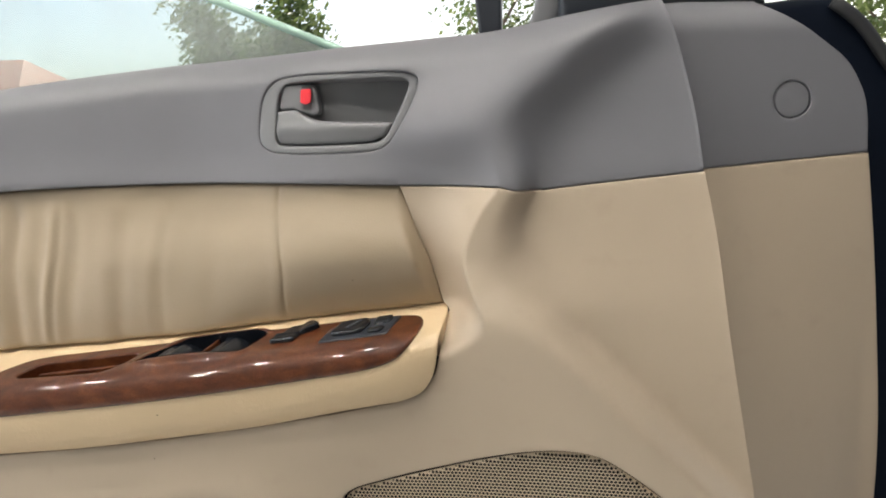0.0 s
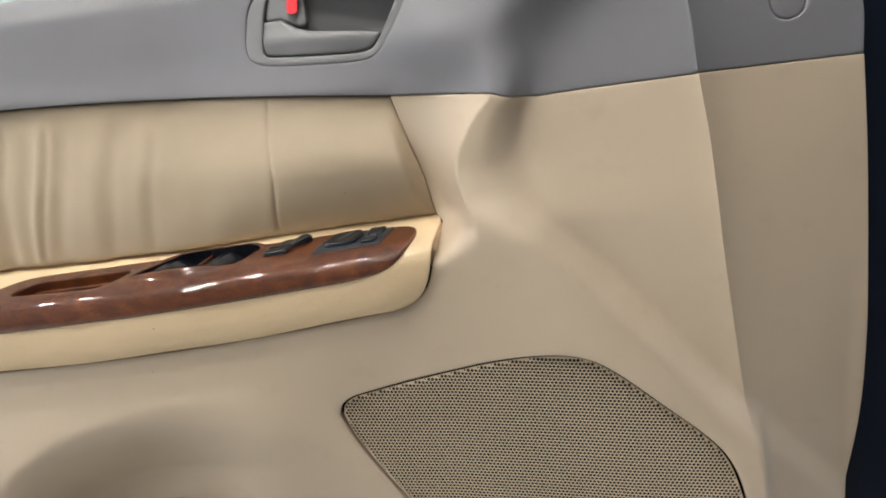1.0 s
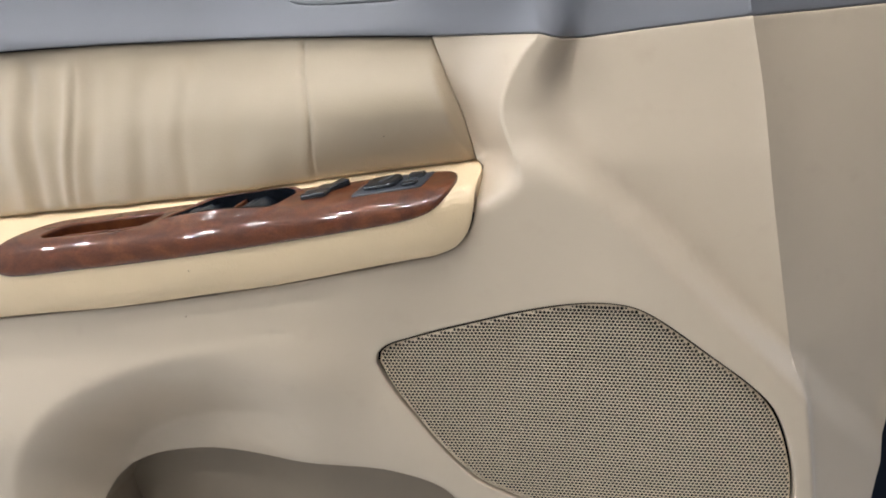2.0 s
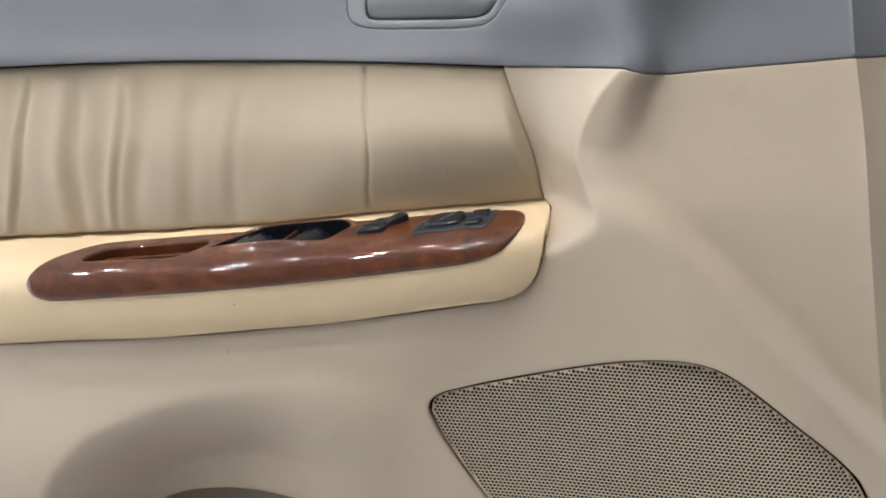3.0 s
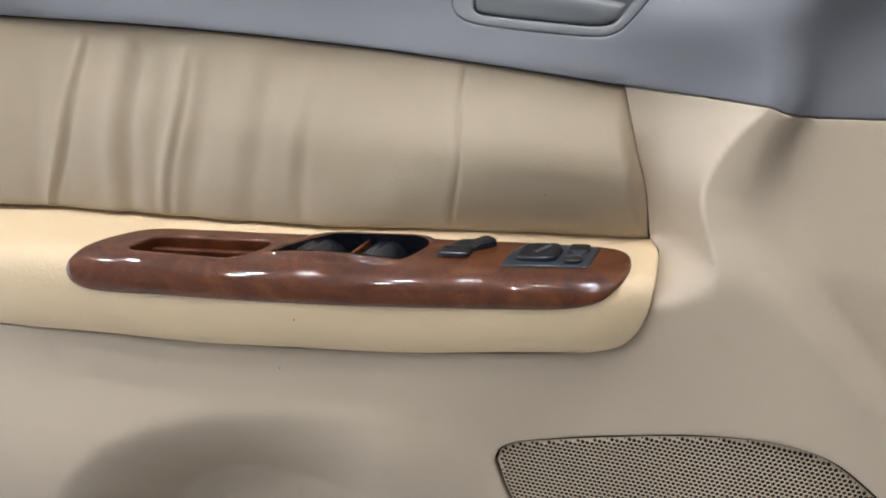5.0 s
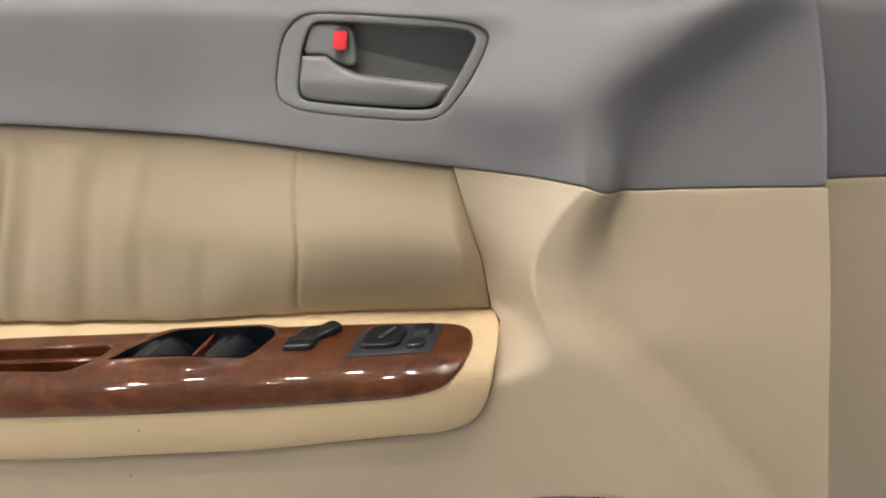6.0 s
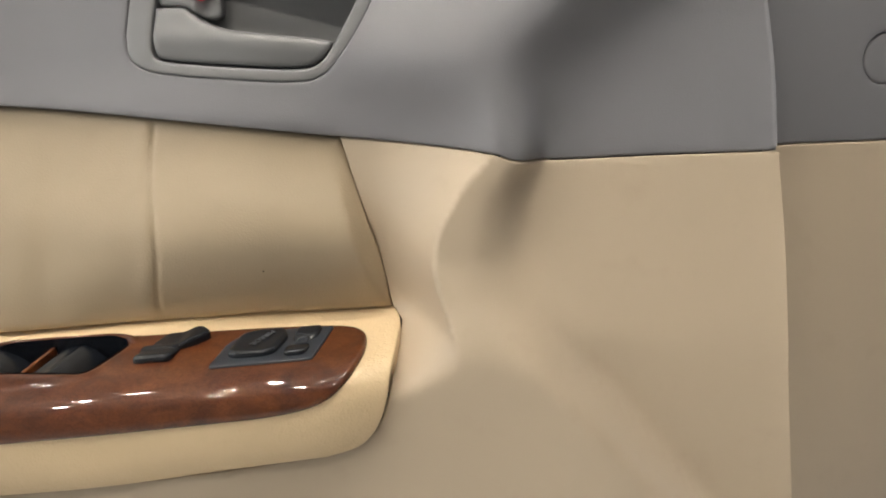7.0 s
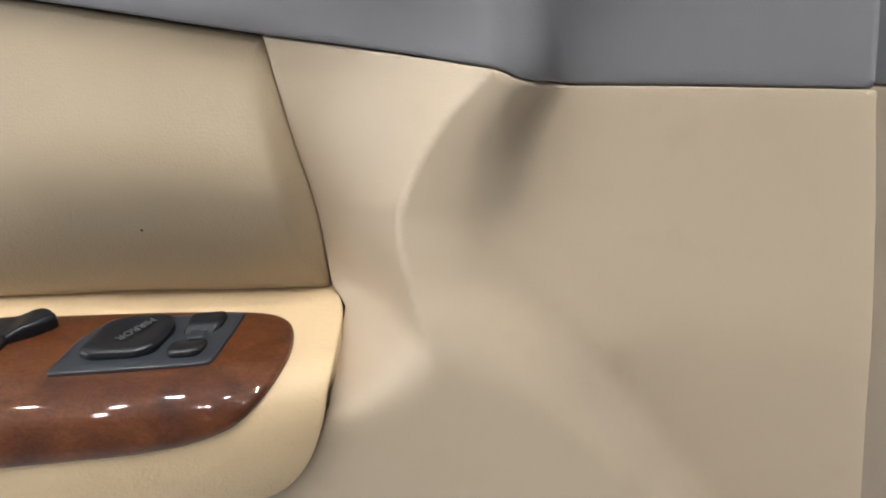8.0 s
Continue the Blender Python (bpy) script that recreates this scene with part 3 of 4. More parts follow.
def leather_y(x, z):
    f = np.clip(-z / (0.108 - 0.1 * x), 0, 1.1)
    from_right, from_left = line((-0.1, 0.0), (0.037, 0.0), z) - x, x - line((-0.156, -0.01), (-0.5290, -0.590), z)
    ends = (0.40 + 0.60 * smooth(from_right / 0.012)) * smooth(from_left / 0.05)
    side = (0.40 + 0.60 * smooth(from_right / 0.012)) * (0.14 + 0.86 * smooth(from_left / 0.030))
    front = smooth((x + 0.22) / 0.18)
    y = 0.0015 + dip(x) * (1 - smooth(f / 1.15)) - 0.006 * smooth((-0.40 - x) / 0.15)
    y = y - (0.010 + 0.010 * front) * side * smooth(f / 0.58)
    y = y + 0.021 * (0.10 + 0.90 * ends) * np.clip((f - 0.36) / 0.64, 0, 1.2)**2.2 * (0.25 + 0.80 * front)
    for x0, lean, deep, wide in FOLDS:
        c = x0 - lean * (z + 0.02) + 0.0013 * np.sin(z * 60 + x0 * 40)
        fade = smooth((-z - 0.003) / 0.03) * (0.55 + 0.45 * np.cos((f - 0.45) * 2.2))
        y = y + 1.5 * deep * fade * (np.exp(-((x - c - 0.8 * wide) / wide)**2) - 0.75 * np.exp(-((x - c + 0.9 * wide) / (1.3 * wide))**2))
    c = -0.1135 - 0.07 * z + 0.002 * np.sin(z * 70)
    y = y + 0.0014 * np.exp(-((x - c) / 0.0018)**2) - 0.0009 * np.exp(-((x - c + 0.007) / 0.006)**2)
    y = y + 0.00015 * np.sin(x * 130 + 3 * np.sin(z * 30)) * smooth(f / 0.3) + 0.0003 * np.sin(x * 47 - z * 50)
    return y


def on_leather(x, z):
    n = np.tile((0.0, -1.0, 0.0), (len(x), 1))
    return np.stack([x, leather_y(x, z), z], 1), n


lea_low = xz(sv(*[(x, 0.0) for x in np.linspace(0.0350, -0.5290, 15)]))
wob = [(a, b - 0.0022 + 0.0005 * math.sin(a * 95)) for a, b in lea_low]
leather_outline = loop([(0.0, 0.0), (0.0135, -0.038), (0.0255, -0.068)], wob, [(wob[-1][0], wob[-1][1]), (-0.5485, -0.102), (-0.5730, -0.054)], BORDER_REAR, step=0.003)
seam_z = np.linspace(-0.11, -0.004, 50)
seam_rows = np.concatenate([np.stack([-0.1135 - 0.07 * seam_z + o, seam_z], 1) for o in (-0.004, -0.002, -0.001, 0, 0.001, 0.002, 0.004)])
patch("leather_insert", leather_outline, on_leather, LEATHER, door, "beige leather insert, drawn into soft folds", extra=seam_rows, step=0.003, roll=0.0034, skirt=0.012)

# armrest pad, cut out under the wood
wood_outline = loop(sv((-0.3755, 0.600), (-0.3755, 0.645), (-0.3690, 0.700), (-0.3520, 0.728), (-0.29, 0.722), (-0.15, 0.716), (-0.06, 0.712), (-0.016, 0.704), (0.0045, 0.668), (0.0150, 0.595),
                       (0.0210, 0.490), (0.0225, 0.380), (0.0200, 0.285), (0.0125, 0.232), (-0.004, 0.205), (-0.05, 0.190), (-0.15, 0.186), (-0.24, 0.200), (-0.30, 0.222), (-0.338, 0.265),
                       (-0.358, 0.385), (-0.370, 0.515)), step=0.003)
pad_outline = loop(PAD_RIGHT, sv(*[(x, 1.0) for x in np.linspace(0.004, -0.490, 9)]), PAD_LEFT, sv(*[(x, 0.0) for x in np.linspace(-0.5290, 0.0350, 9)]), step=0.004)
t_ = np.roll(pad_outline, -1, 0) - np.roll(pad_outline, 1, 0)
pad_outline = pad_outline + np.stack([-t_[:, 1], t_[:, 0]], 1) / np.hypot(*t_.T)[:, None] * (0.0006 + 0.0009 * smooth((0.015 - pad_outline[:, :1]) / 0.03))
t_ = np.roll(wood_outline, -1, 0) - np.roll(wood_outline, 1, 0)
in_ = np.stack([-t_[:, 1], t_[:, 0]], 1) / np.hypot(*t_.T)[:, None]
pad_hole = wood_outline + in_ * 0.0035
patch("armrest", pad_outline, on_arm(0.0, lambda x, v: 0.0006 * np.sin(x * 40) * np.sin(v * 50)), PAD, door, "cream leather armrest pad with fine wrinkles", holes=(pad_hole,), step=0.004, roll=0.0012, skirt=0.028, hole_skirt=0.006, flip=True)

# wood trim with the pull cup and the window switch opening
cup = rounded(sv((-0.338, 0.500), (-0.324, 0.345), (-0.232, 0.305), (-0.238, 0.420), (-0.252, 0.505)), 0.008)
switch_hole = rounded(sv((-0.2285, 0.450), (-0.2215, 0.360), (-0.2080, 0.262), (-0.190, 0.228), (-0.165, 0.222), (-0.1290, 0.222), (-0.1175, 0.245), (-0.1195, 0.300), (-0.1310, 0.470), (-0.150, 0.474), (-0.19, 0.468)), 0.004)


def lip(x, v):
    d = nearness(np.stack([x, v], 1), switch_hole)[0]
    front = smooth((v / GIRTH - 0.40) / 0.06)
    back = smooth((0.27 - v / GIRTH) / 0.05)
    along = np.sin(np.clip((x + 0.240) / 0.118, 0, 1) * math.pi)
    return np.exp(-(d / 0.0046)**2) * (0.0008 + 0.0056 * front * along + 0.0042 * back)


t_ = np.roll(switch_hole, -1, 0) - np.roll(switch_hole, 1, 0)
away = np.stack([t_[:, 1], -t_[:, 0]], 1) / np.hypot(*t_.T)[:, None]
lip_rows = np.concatenate([switch_hole + away * o for o in (0.0035, 0.005, 0.0065, 0.008)])
wood = patch("wood_trim", wood_outline, on_arm(0.0022, lip), WOOD, door, "glossy reddish brown burl wood trim", holes=(cup, switch_hole), extra=lip_rows, step=0.0018, roll=0.0022, skirt=0.007, hole_skirt=0.027, flip=True)
patch("pull_cup", cup, on_arm(-0.0240), WOOD, wood, "recessed wood pull cup", step=0.004, roll=0.0, skirt=0.0, flip=True)
ledge = rounded(sv((-0.334, 0.390), (-0.326, 0.350), (-0.234, 0.312), (-0.236, 0.350)), 0.003)
patch("cup_ledge", ledge, on_arm(-0.006), WOOD, wood, step=0.003, roll=0.0012, skirt=0.010, flip=True)
patch("switch_well", switch_hole, on_arm(-0.0130), BLACK, wood, "black switch well", step=0.004, roll=0.0, skirt=0.0, flip=True)
t_ = np.roll(switch_hole, -1, 0) - np.roll(switch_hole, 1, 0)
ring = switch_hole + np.stack([-t_[:, 1], t_[:, 0]], 1) / np.hypot(*t_.T)[:, None] * 0.0005
(top, _), (low_, _) = on_arm(0.0016, lip)(ring[:, 0], ring[:, 1]), on_arm(-0.0130)(ring[:, 0], ring[:, 1])
k = len(ring)
build("well_wall", np.concatenate([top, low_]), [(i, (i + 1) % k, k + (i + 1) % k, k + i) for i in range(k)], BLACK, wood, "black wall of the switch well")


def rocker(x0, x1, s0, s1, skew):
    """A window switch: a scooped tongue with a raised ridge."""
    o = rounded(sv((x0, s1), (x0 + skew, s0), (x1 + skew, s0), (x1, s1)), 0.003)

    def shape(x, v):
        u = (x - x0 - skew * (s1 - v / GIRTH) / (s1 - s0)) / (x1 - x0)
        return 0.0044 * np.exp(-((u - 0.28) / 0.30)**2) - 0.0105 * smooth((u - 0.46) / 0.36) + 0.0012 * np.exp(-((u - 0.38) / 0.05)**2) + 0.001 * np.exp(-((u - 0.16) / 0.04)**2)

    return patch("window_switch", o, on_arm(-0.0030, shape), BLACK, wood, "black window switch", step=0.0015, roll=0.0014, skirt=0.012, flip=True)


rocker(-0.2215, -0.1742, 0.231, 0.458, 0.0095)
rocker(-0.1700, -0.1310, 0.231, 0.458, 0.0095)
patch("switch_divider", rounded(sv((-0.1735, 0.462), (-0.1660, 0.228), (-0.1635, 0.228), (-0.1710, 0.462)), 0.0008), on_arm(0.0012), WOOD, wood, step=0.002, roll=0.0008, skirt=0.006, flip=True)

# door lock switch
lock_base = rounded(sv((-0.1080, 0.418), (-0.1060, 0.318), (-0.0835, 0.315), (-0.0865, 0.418)), 0.0035)
patch("lock_switch", lock_base, on_arm(0.0062, lambda x, v: -0.0010 * np.exp(-((v / GIRTH - 0.36) / 0.02)**2)), BLACK, wood, "black door lock switch", step=0.0015, roll=0.0024, skirt=0.0045, flip=True)
lock_tab = rounded(sv((-0.1050, 0.335), (-0.1010, 0.255), (-0.0970, 0.218), (-0.0755, 0.206), (-0.0690, 0.255), (-0.0760, 0.305), (-0.0850, 0.338)), 0.003)
patch("lock_switch_tab", lock_tab, on_arm(0.0048, lambda x, v: 0.0028 * smooth((x + 0.088) / 0.010) - 0.0012 * smooth((-0.094 - x) / 0.008)), BLACK, wood, "black lock switch tab", step=0.0016, roll=0.0018, skirt=0.006, flip=True)
patch("lock_switch_rim", rounded(sv((-0.1062, 0.4135), (-0.1050, 0.39), (-0.0885, 0.39), (-0.0875, 0.4135)), 0.001), on_arm(0.0028), DULL_RED, wood, "thin dull red rim", step=0.003, roll=0.0003, skirt=0.001, flip=True)

# mirror switch
plate_o = rounded(sv((-0.0625, 0.488), (-0.0580, 0.335), (-0.0500, 0.240), (0.0020, 0.233), (-0.0008, 0.335), (-0.0055, 0.482)), 0.0025)
patch("mirror_switch_plate", plate_o, on_arm(0.0034), PLATE, wood, "charcoal mirror switch plate", step=0.003, roll=0.0009, skirt=0.003, flip=True)
knob_o = rounded(sv((-0.0540, 0.425), (-0.0500, 0.285), (-0.0420, 0.252), (-0.0260, 0.256), (-0.0225, 0.318), (-0.0270, 0.425), (-0.0330, 0.444), (-0.0490, 0.444)), 0.004)
patch("mirror_knob", knob_o, on_arm(0.0070, lambda x, v: -0.0014 * np.exp(-((x + 0.038) / 0.010)**2 - ((v / GIRTH - 0.33) / 0.09)**2)), BLACK, wood, "black mirror adjusting knob", step=0.0015, roll=0.0022, skirt=0.006, flip=True)
sel_o = rounded(sv((-0.0225, 0.437), (-0.0215, 0.397), (-0.0195, 0.322), (-0.0185, 0.252), (-0.0045, 0.248), (-0.0055, 0.312), (-0.0095, 0.362), (-0.0085, 0.407), (-0.0110, 0.454), (-0.0205, 0.454)), 0.003)
patch("mirror_selector", sel_o, on_arm(0.0060, lambda x, v: -0.0030 * np.exp(-((v / GIRTH - 0.357) / 0.035)**2)), BLACK, wood, "black mirror selector", step=0.0014, roll=0.0016, skirt=0.005, flip=True)
patch("selector_mark", rounded(sv((-0.0170, 0.377), (-0.0165, 0.337), (-0.0105, 0.337), (-0.0110, 0.377)), 0.001), on_arm(0.0046), PLATE, wood, step=0.002, roll=0.0004, skirt=0.002, flip=True)


def lettering(text, size, m, parent):
    cu = bpy.data.curves.new("lettering", "FONT")
    cu.body, cu.size, cu.align_x, cu.align_y, cu.extrude = text, size, "CENTER", "CENTER", 0.00012
    tmp = new("lettering", cu)
    me = bpy.data.meshes.new_from_object(tmp.evaluated_get(bpy.context.evaluated_depsgraph_get()))
    bpy.data.objects.remove(tmp)
    me.transform(m)
    me.materials.clear()
    me.materials.append(LETTER)
    ob = new("lettering", me)
    ob.parent, ob.matrix_parent_inverse = parent, undo(parent)
    return ob


c0, n0 = on_arm(0.0070)(np.array([-0.0365]), np.array([0.338 * GIRTH]))
nz = Vector(n0[0])
tx = Vector((-0.70, -1.0, -0.2))
tx = (tx - nz * tx.dot(nz)).normalized()
ty = nz.cross(tx)
rot = Matrix((tx, ty, nz)).transposed().to_4x4()
lettering("MIRROR", 0.0048, Matrix.Translation(Vector(c0[0]) - nz * 0.0004) @ rot, wood)

# inside handle
bezel_in = handle_place(loop([(-0.1115, 0.050), (-0.1095, 0.074), (-0.1055, 0.0865), (-0.099, 0.091), (-0.04, 0.0925), (0.003, 0.0920), (0.0090, 0.088), (0.0085, 0.082), (0.001, 0.064), (-0.0075, 0.047),
                 (-0.0135, 0.0395), (-0.024, 0.0365), (-0.06, 0.0355), (-0.10, 0.0360), (-0.1085, 0.0375), (-0.1110, 0.042)], step=0.002))
small_out = handle_out - 0.0002 * (lambda t: np.stack([t[:, 1], -t[:, 0]], 1) / np.hypot(*t.T)[:, None])(np.roll(handle_out, -1, 0) - np.roll(handle_out, 1, 0))
bezel = patch("handle_bezel", small_out, on_plane(0.0010, 0.0, 0.05, z0=0.06, dish=lambda x, z: dip(x) + lean(z)), BEZEL, door, "grey plastic handle surround", holes=(bezel_in,), step=0.003, roll=0.0017, skirt=0.012, hole_skirt=0.030)
patch("handle_cup", bezel_in, on_plane(0.026, 0.15, 0.0, x0=-0.05, dish=lambda x, z: dip(x) + lean(z) - 0.010 * smooth((0.060 - z) / 0.03)), BEZEL, bezel, "recessed grey cup", step=0.004, roll=0.0, skirt=0.0)
lever = handle_place(loop([(-0.1100, 0.0665), (-0.104, 0.0672), (-0.0935, 0.0680)], [(-0.0935, 0.0680), (-0.0870, 0.0640), (-0.0790, 0.0600), (-0.069, 0.0572), (-0.055, 0.0560), (-0.03, 0.0550), (-0.011, 0.0542), (-0.0070, 0.0530),
             (-0.0085, 0.0485), (-0.0145, 0.0415), (-0.0245, 0.0378), (-0.06, 0.0368), (-0.10, 0.0372), (-0.1075, 0.0385), (-0.1098, 0.0430), (-0.1105, 0.055)], step=0.002))
patch("handle_lever", lever, on_plane(0.0055, 0.03, 0.0, x0=-0.06, dish=lambda x, z: dip(x) + lean(z) - 0.002 - 0.0030 * np.exp(-((z - 0.051) / 0.008)**2) + 0.003 * smooth((x + 0.06) / 0.05)), BEZEL, bezel, "grey pull lever", step=0.002, roll=0.0030, skirt=0.012)
knob = handle_place(rounded([(-0.1097, 0.0675), (-0.1055, 0.0895), (-0.080, 0.0905), (-0.0745, 0.0850), (-0.0715, 0.0640), (-0.079, 0.0615), (-0.0875, 0.0655), (-0.094, 0.0690)], 0.005))
patch("lock_knob", knob, on_plane(0.0075, 0.06, 0.0, x0=-0.1, dish=lambda x, z: dip(x) + lean(z) - 0.002 + 0.004 * smooth((x + 0.092) / 0.010)), BEZEL, bezel, "grey door lock knob", step=0.0018, roll=0.0022, skirt=0.014)
patch("lock_mark", handle_place(rounded([(-0.0885, 0.0740), (-0.0880, 0.0855), (-0.0785, 0.0858), (-0.0788, 0.0738), (-0.0835, 0.0720)], 0.0018)), on_plane(0.0046, 0.06, 0.0, x0=-0.1, dish=lambda x, z: dip(x) + lean(z)), RED, bezel, "red unlocked mark", step=0.003, roll=0.0003, skirt=0.002)

# loudspeaker grille: a pierced plate over a near-black sheet that stands for the dark hollow
def grille():
    pitch = 0.0032
    t = np.roll(speaker, -1, 0) - np.roll(speaker, 1, 0)
    plate = speaker + np.stack([-t[:, 1], t[:, 0]], 1) / np.hypot(*t.T)[:, None] * 0.0021
    lo, hi = plate.min(0), plate.max(0)
    cs = [(x + (j % 2) * pitch / 2, z) for j, z in enumerate(np.arange(lo[1] - pitch, hi[1] + pitch, pitch * 0.866)) for x in np.arange(lo[0] - pitch, hi[0] + pitch, pitch)]
    cs = np.array(cs)
    cs = cs[inside(cs, plate) | (nearness(cs, plate)[0] < pitch * 0.7)]
    within = inside(cs, plate)
    rim_d = nearness(cs, plate)[0]
    a6 = np.radians(np.arange(6) * 60 + 30)
    outer = cs[:, None] + np.stack([np.cos(a6), np.sin(a6)], 1)[None] * pitch / math.sqrt(3) * 1.0005
    r = np.where(within & (rim_d > pitch * 0.3), np.minimum(pitch * 0.485, np.maximum(rim_d - 0.0003, 0.0003)), 0.00001)
    inner = cs[:, None] + np.stack([np.cos(a6), np.sin(a6)], 1)[None] * r[:, None, None]
    flat = np.concatenate([outer, inner], 1).reshape(-1, 2)
    bad = ~inside(flat, plate)
    flat[bad] = nearness(flat[bad], plate)[1]
    y = np.full(len(flat), 0.0) + grille_y(flat[:, 0], flat[:, 1])
    edge = nearness(flat, plate)[0]
    y = y + 0.0018 * np.clip(1 - edge / 0.004, 0, 1)**2
    top = np.stack([flat[:, 0], y, flat[:, 1]], 1)
    deep = top.reshape(-1, 12, 3)[:, 6:].copy()
    deep[:, :, 1] += 0.0009
    verts = np.concatenate([top, deep.reshape(-1, 3)])
    faces, base = [], len(top)
    for c in range(len(cs)):
        o, d = c * 12, base + c * 6
        for i in range(6):
            j = (i + 1) % 6
            faces.append((o + i, o + j, o + 6 + j, o + 6 + i))
            if r[c] > 0.0001:
                faces.append((o + 6 + i, o + 6 + j, d + j, d + i))
    ob = build("speaker_grille", verts, faces, GRILLE, door, "beige pierced loudspeaker grille", flat=True)
    tagged(ob, kind="stuff")


def grille_y(x, z):
    return np.interp(x, (-0.05, 0.05, 0.116, 0.20, 0.29), (-0.0575, -0.0565, -0.0605, -0.0680, -0.0715)) + 0.012 * smooth((-z - 0.30) / 0.25)


grille()
patch("speaker_shade_sheet", speaker, lambda x, z: (np.stack([x, grille_y(x, z) + 0.016, z], 1), np.tile((0.0, -1.0, 0.0), (len(x), 1))), NEAR_BLACK, door, "near-black sheet, painted for the shade behind the grille", step=0.02, roll=0.0, skirt=0.004)

# map pocket behind the lip; its shade is put into the brown colour
patch("map_pocket", pocket, on_plane(0.026, -0.05, -0.02, x0=-0.33, z0=-0.42), POCKET_SHADE, door, "map pocket back, beige darkened to brown for shade", step=0.01, roll=0.0, skirt=0.0)
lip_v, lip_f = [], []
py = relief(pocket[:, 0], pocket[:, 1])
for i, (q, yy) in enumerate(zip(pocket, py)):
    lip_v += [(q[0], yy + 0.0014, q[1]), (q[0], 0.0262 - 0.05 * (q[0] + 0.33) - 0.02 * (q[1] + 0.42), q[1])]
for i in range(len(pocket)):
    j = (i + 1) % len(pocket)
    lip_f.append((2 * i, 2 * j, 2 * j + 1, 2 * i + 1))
build("pocket_wall", lip_v, lip_f, POCKET_SHADE, door, "inner wall of the map pocket, beige darkened to brown for shade")

# a few specks of dirt
for q in (on_arm(0.0002)(np.array([-0.197]), np.array([0.80 * GIRTH])), on_leather(np.array([-0.042]), np.array([-0.080])), on_relief(0.0002)(np.array([-0.21]), np.array([-0.225]))):
    bm = bmesh.new()
    bmesh.ops.create_icosphere(bm, subdivisions=1, radius=0.00055, matrix=Matrix.Translation(Vector(q[0][0])))
    part("dirt_speck", bm, NEAR_BLACK, door, "tiny dark speck of dirt")

# painted shell, weatherstrip, glass and mirror corner
shell_o = loop([(-0.640, 0.055), (-0.640, -0.10), (-0.622, -0.35), (-0.618, -0.44), (-0.640, -0.51), (-0.655, -0.56)], [(-0.645, -0.60), (0.0, -0.615), (0.42, -0.60)], [(0.455, -0.56), (0.475, -0.40), (0.482, -0.20), (0.478, -0.02), (0.455, 0.05), (0.420, 0.098), (0.395, 0.132), (0.375, 0.152)],
               [(0.32, 0.150), (0.227, 0.146), (0.10, 0.130), (-0.108, 0.117), (-0.242, 0.1115), (-0.384, 0.099)], step=0.012)
patch("door_shell", shell_o, on_plane(0.062), SHELL, door, "dark blue painted steel door shell", step=0.03, roll=0.010, skirt=0.028, back=True)
patch("outer_skin", shell_o, on_plane(0.118, dish=lambda x, z: 0.02 * np.sin(np.clip((z + 0.6) / 0.7, 0, 1) * math.pi)), SHELL, door, "dark blue painted outer door skin", step=0.03, roll=0.008, skirt=0.012, back=True)
seal = curve([(0.462, -0.56), (0.470, -0.40), (0.474, -0.20), (0.469, -0.02), (0.447, 0.05), (0.413, 0.096), (0.390, 0.128), (0.36, 0.152)], 0.01)
tube("weatherstrip", [(a[0], 0.058, a[1]) for a in seal], 0.006, RUBBER, door, "black rubber weatherstrip")
tube("belt_moulding", [(a, 0.080, sill(a) - 0.012) for a in np.linspace(-0.60, 0.10, 30)], 0.005, RUBBER, door, "black rubber belt strip along the window")
pane = np.array([(-0.020, 0.095), (-0.082, 0.1315), (-0.199, 0.1815), (-0.34, 0.240), (-0.47, 0.285), (-0.60, 0.30), (-0.60, 0.075)])[::-1]
pane_ob = patch("window_glass", rounded(pane, 0.01, 0.01), on_plane(0.094, 0.0, 0.06, z0=0.13), GLASS, door, "tinted window glass, wound part way down", step=0.05, roll=0.0, skirt=0.004, back=True)
pane_ob.visible_shadow = False
pane_ob.data.polygons.foreach_set("use_smooth", [False] * len(pane_ob.data.polygons))
edge = curve([(-0.058, 0.1205), (-0.082, 0.1315), (-0.199, 0.1815), (-0.34, 0.240), (-0.47, 0.285)], 0.02)
tube("glass_edge", [(a[0], 0.096 + 0.06 * (a[1] - 0.13), a[1] + 0.0012) for a in edge], 0.0042, GLASS_EDGE, door, "pale green ground glass edge", 6)
bm = bmesh.new()
box(bm, (0.066, 0.066, 0.10), (0.087, 0.088, 0.36), 0.003)
for v in bm.verts:
    v.co.x -= 0.10 * (v.co.z - 0.13) * (v.co.x < 0.077)
part("division_bar", bm, PLATE, door, "dark window guide bar")
corner_o = loop([(0.106, 0.128), (0.113, 0.142), (0.1175, 0.160), (0.119, 0.20), (0.12, 0.34)], [(0.14, 0.34), (0.137, 0.20), (0.1365, 0.14)], step=0.006)
patch("window_post", corner_o, on_plane(0.050), BEZEL, door, "grey window post", step=0.02, roll=0.004, skirt=0.03, back=True)
garnish_o = loop([(0.1385, 0.136), (0.1385, 0.20), (0.142, 0.34)], [(0.18, 0.33), (0.25, 0.25), (0.312, 0.165)], [(0.312, 0.146), (0.227, 0.1475)], step=0.006)
patch("mirror_garnish", garnish_o, on_plane(0.034, 0.10, 0.0, x0=0.14), PLATE, door, "dark triangular mirror corner cover", step=0.02, roll=0.005, skirt=0.03, back=True)

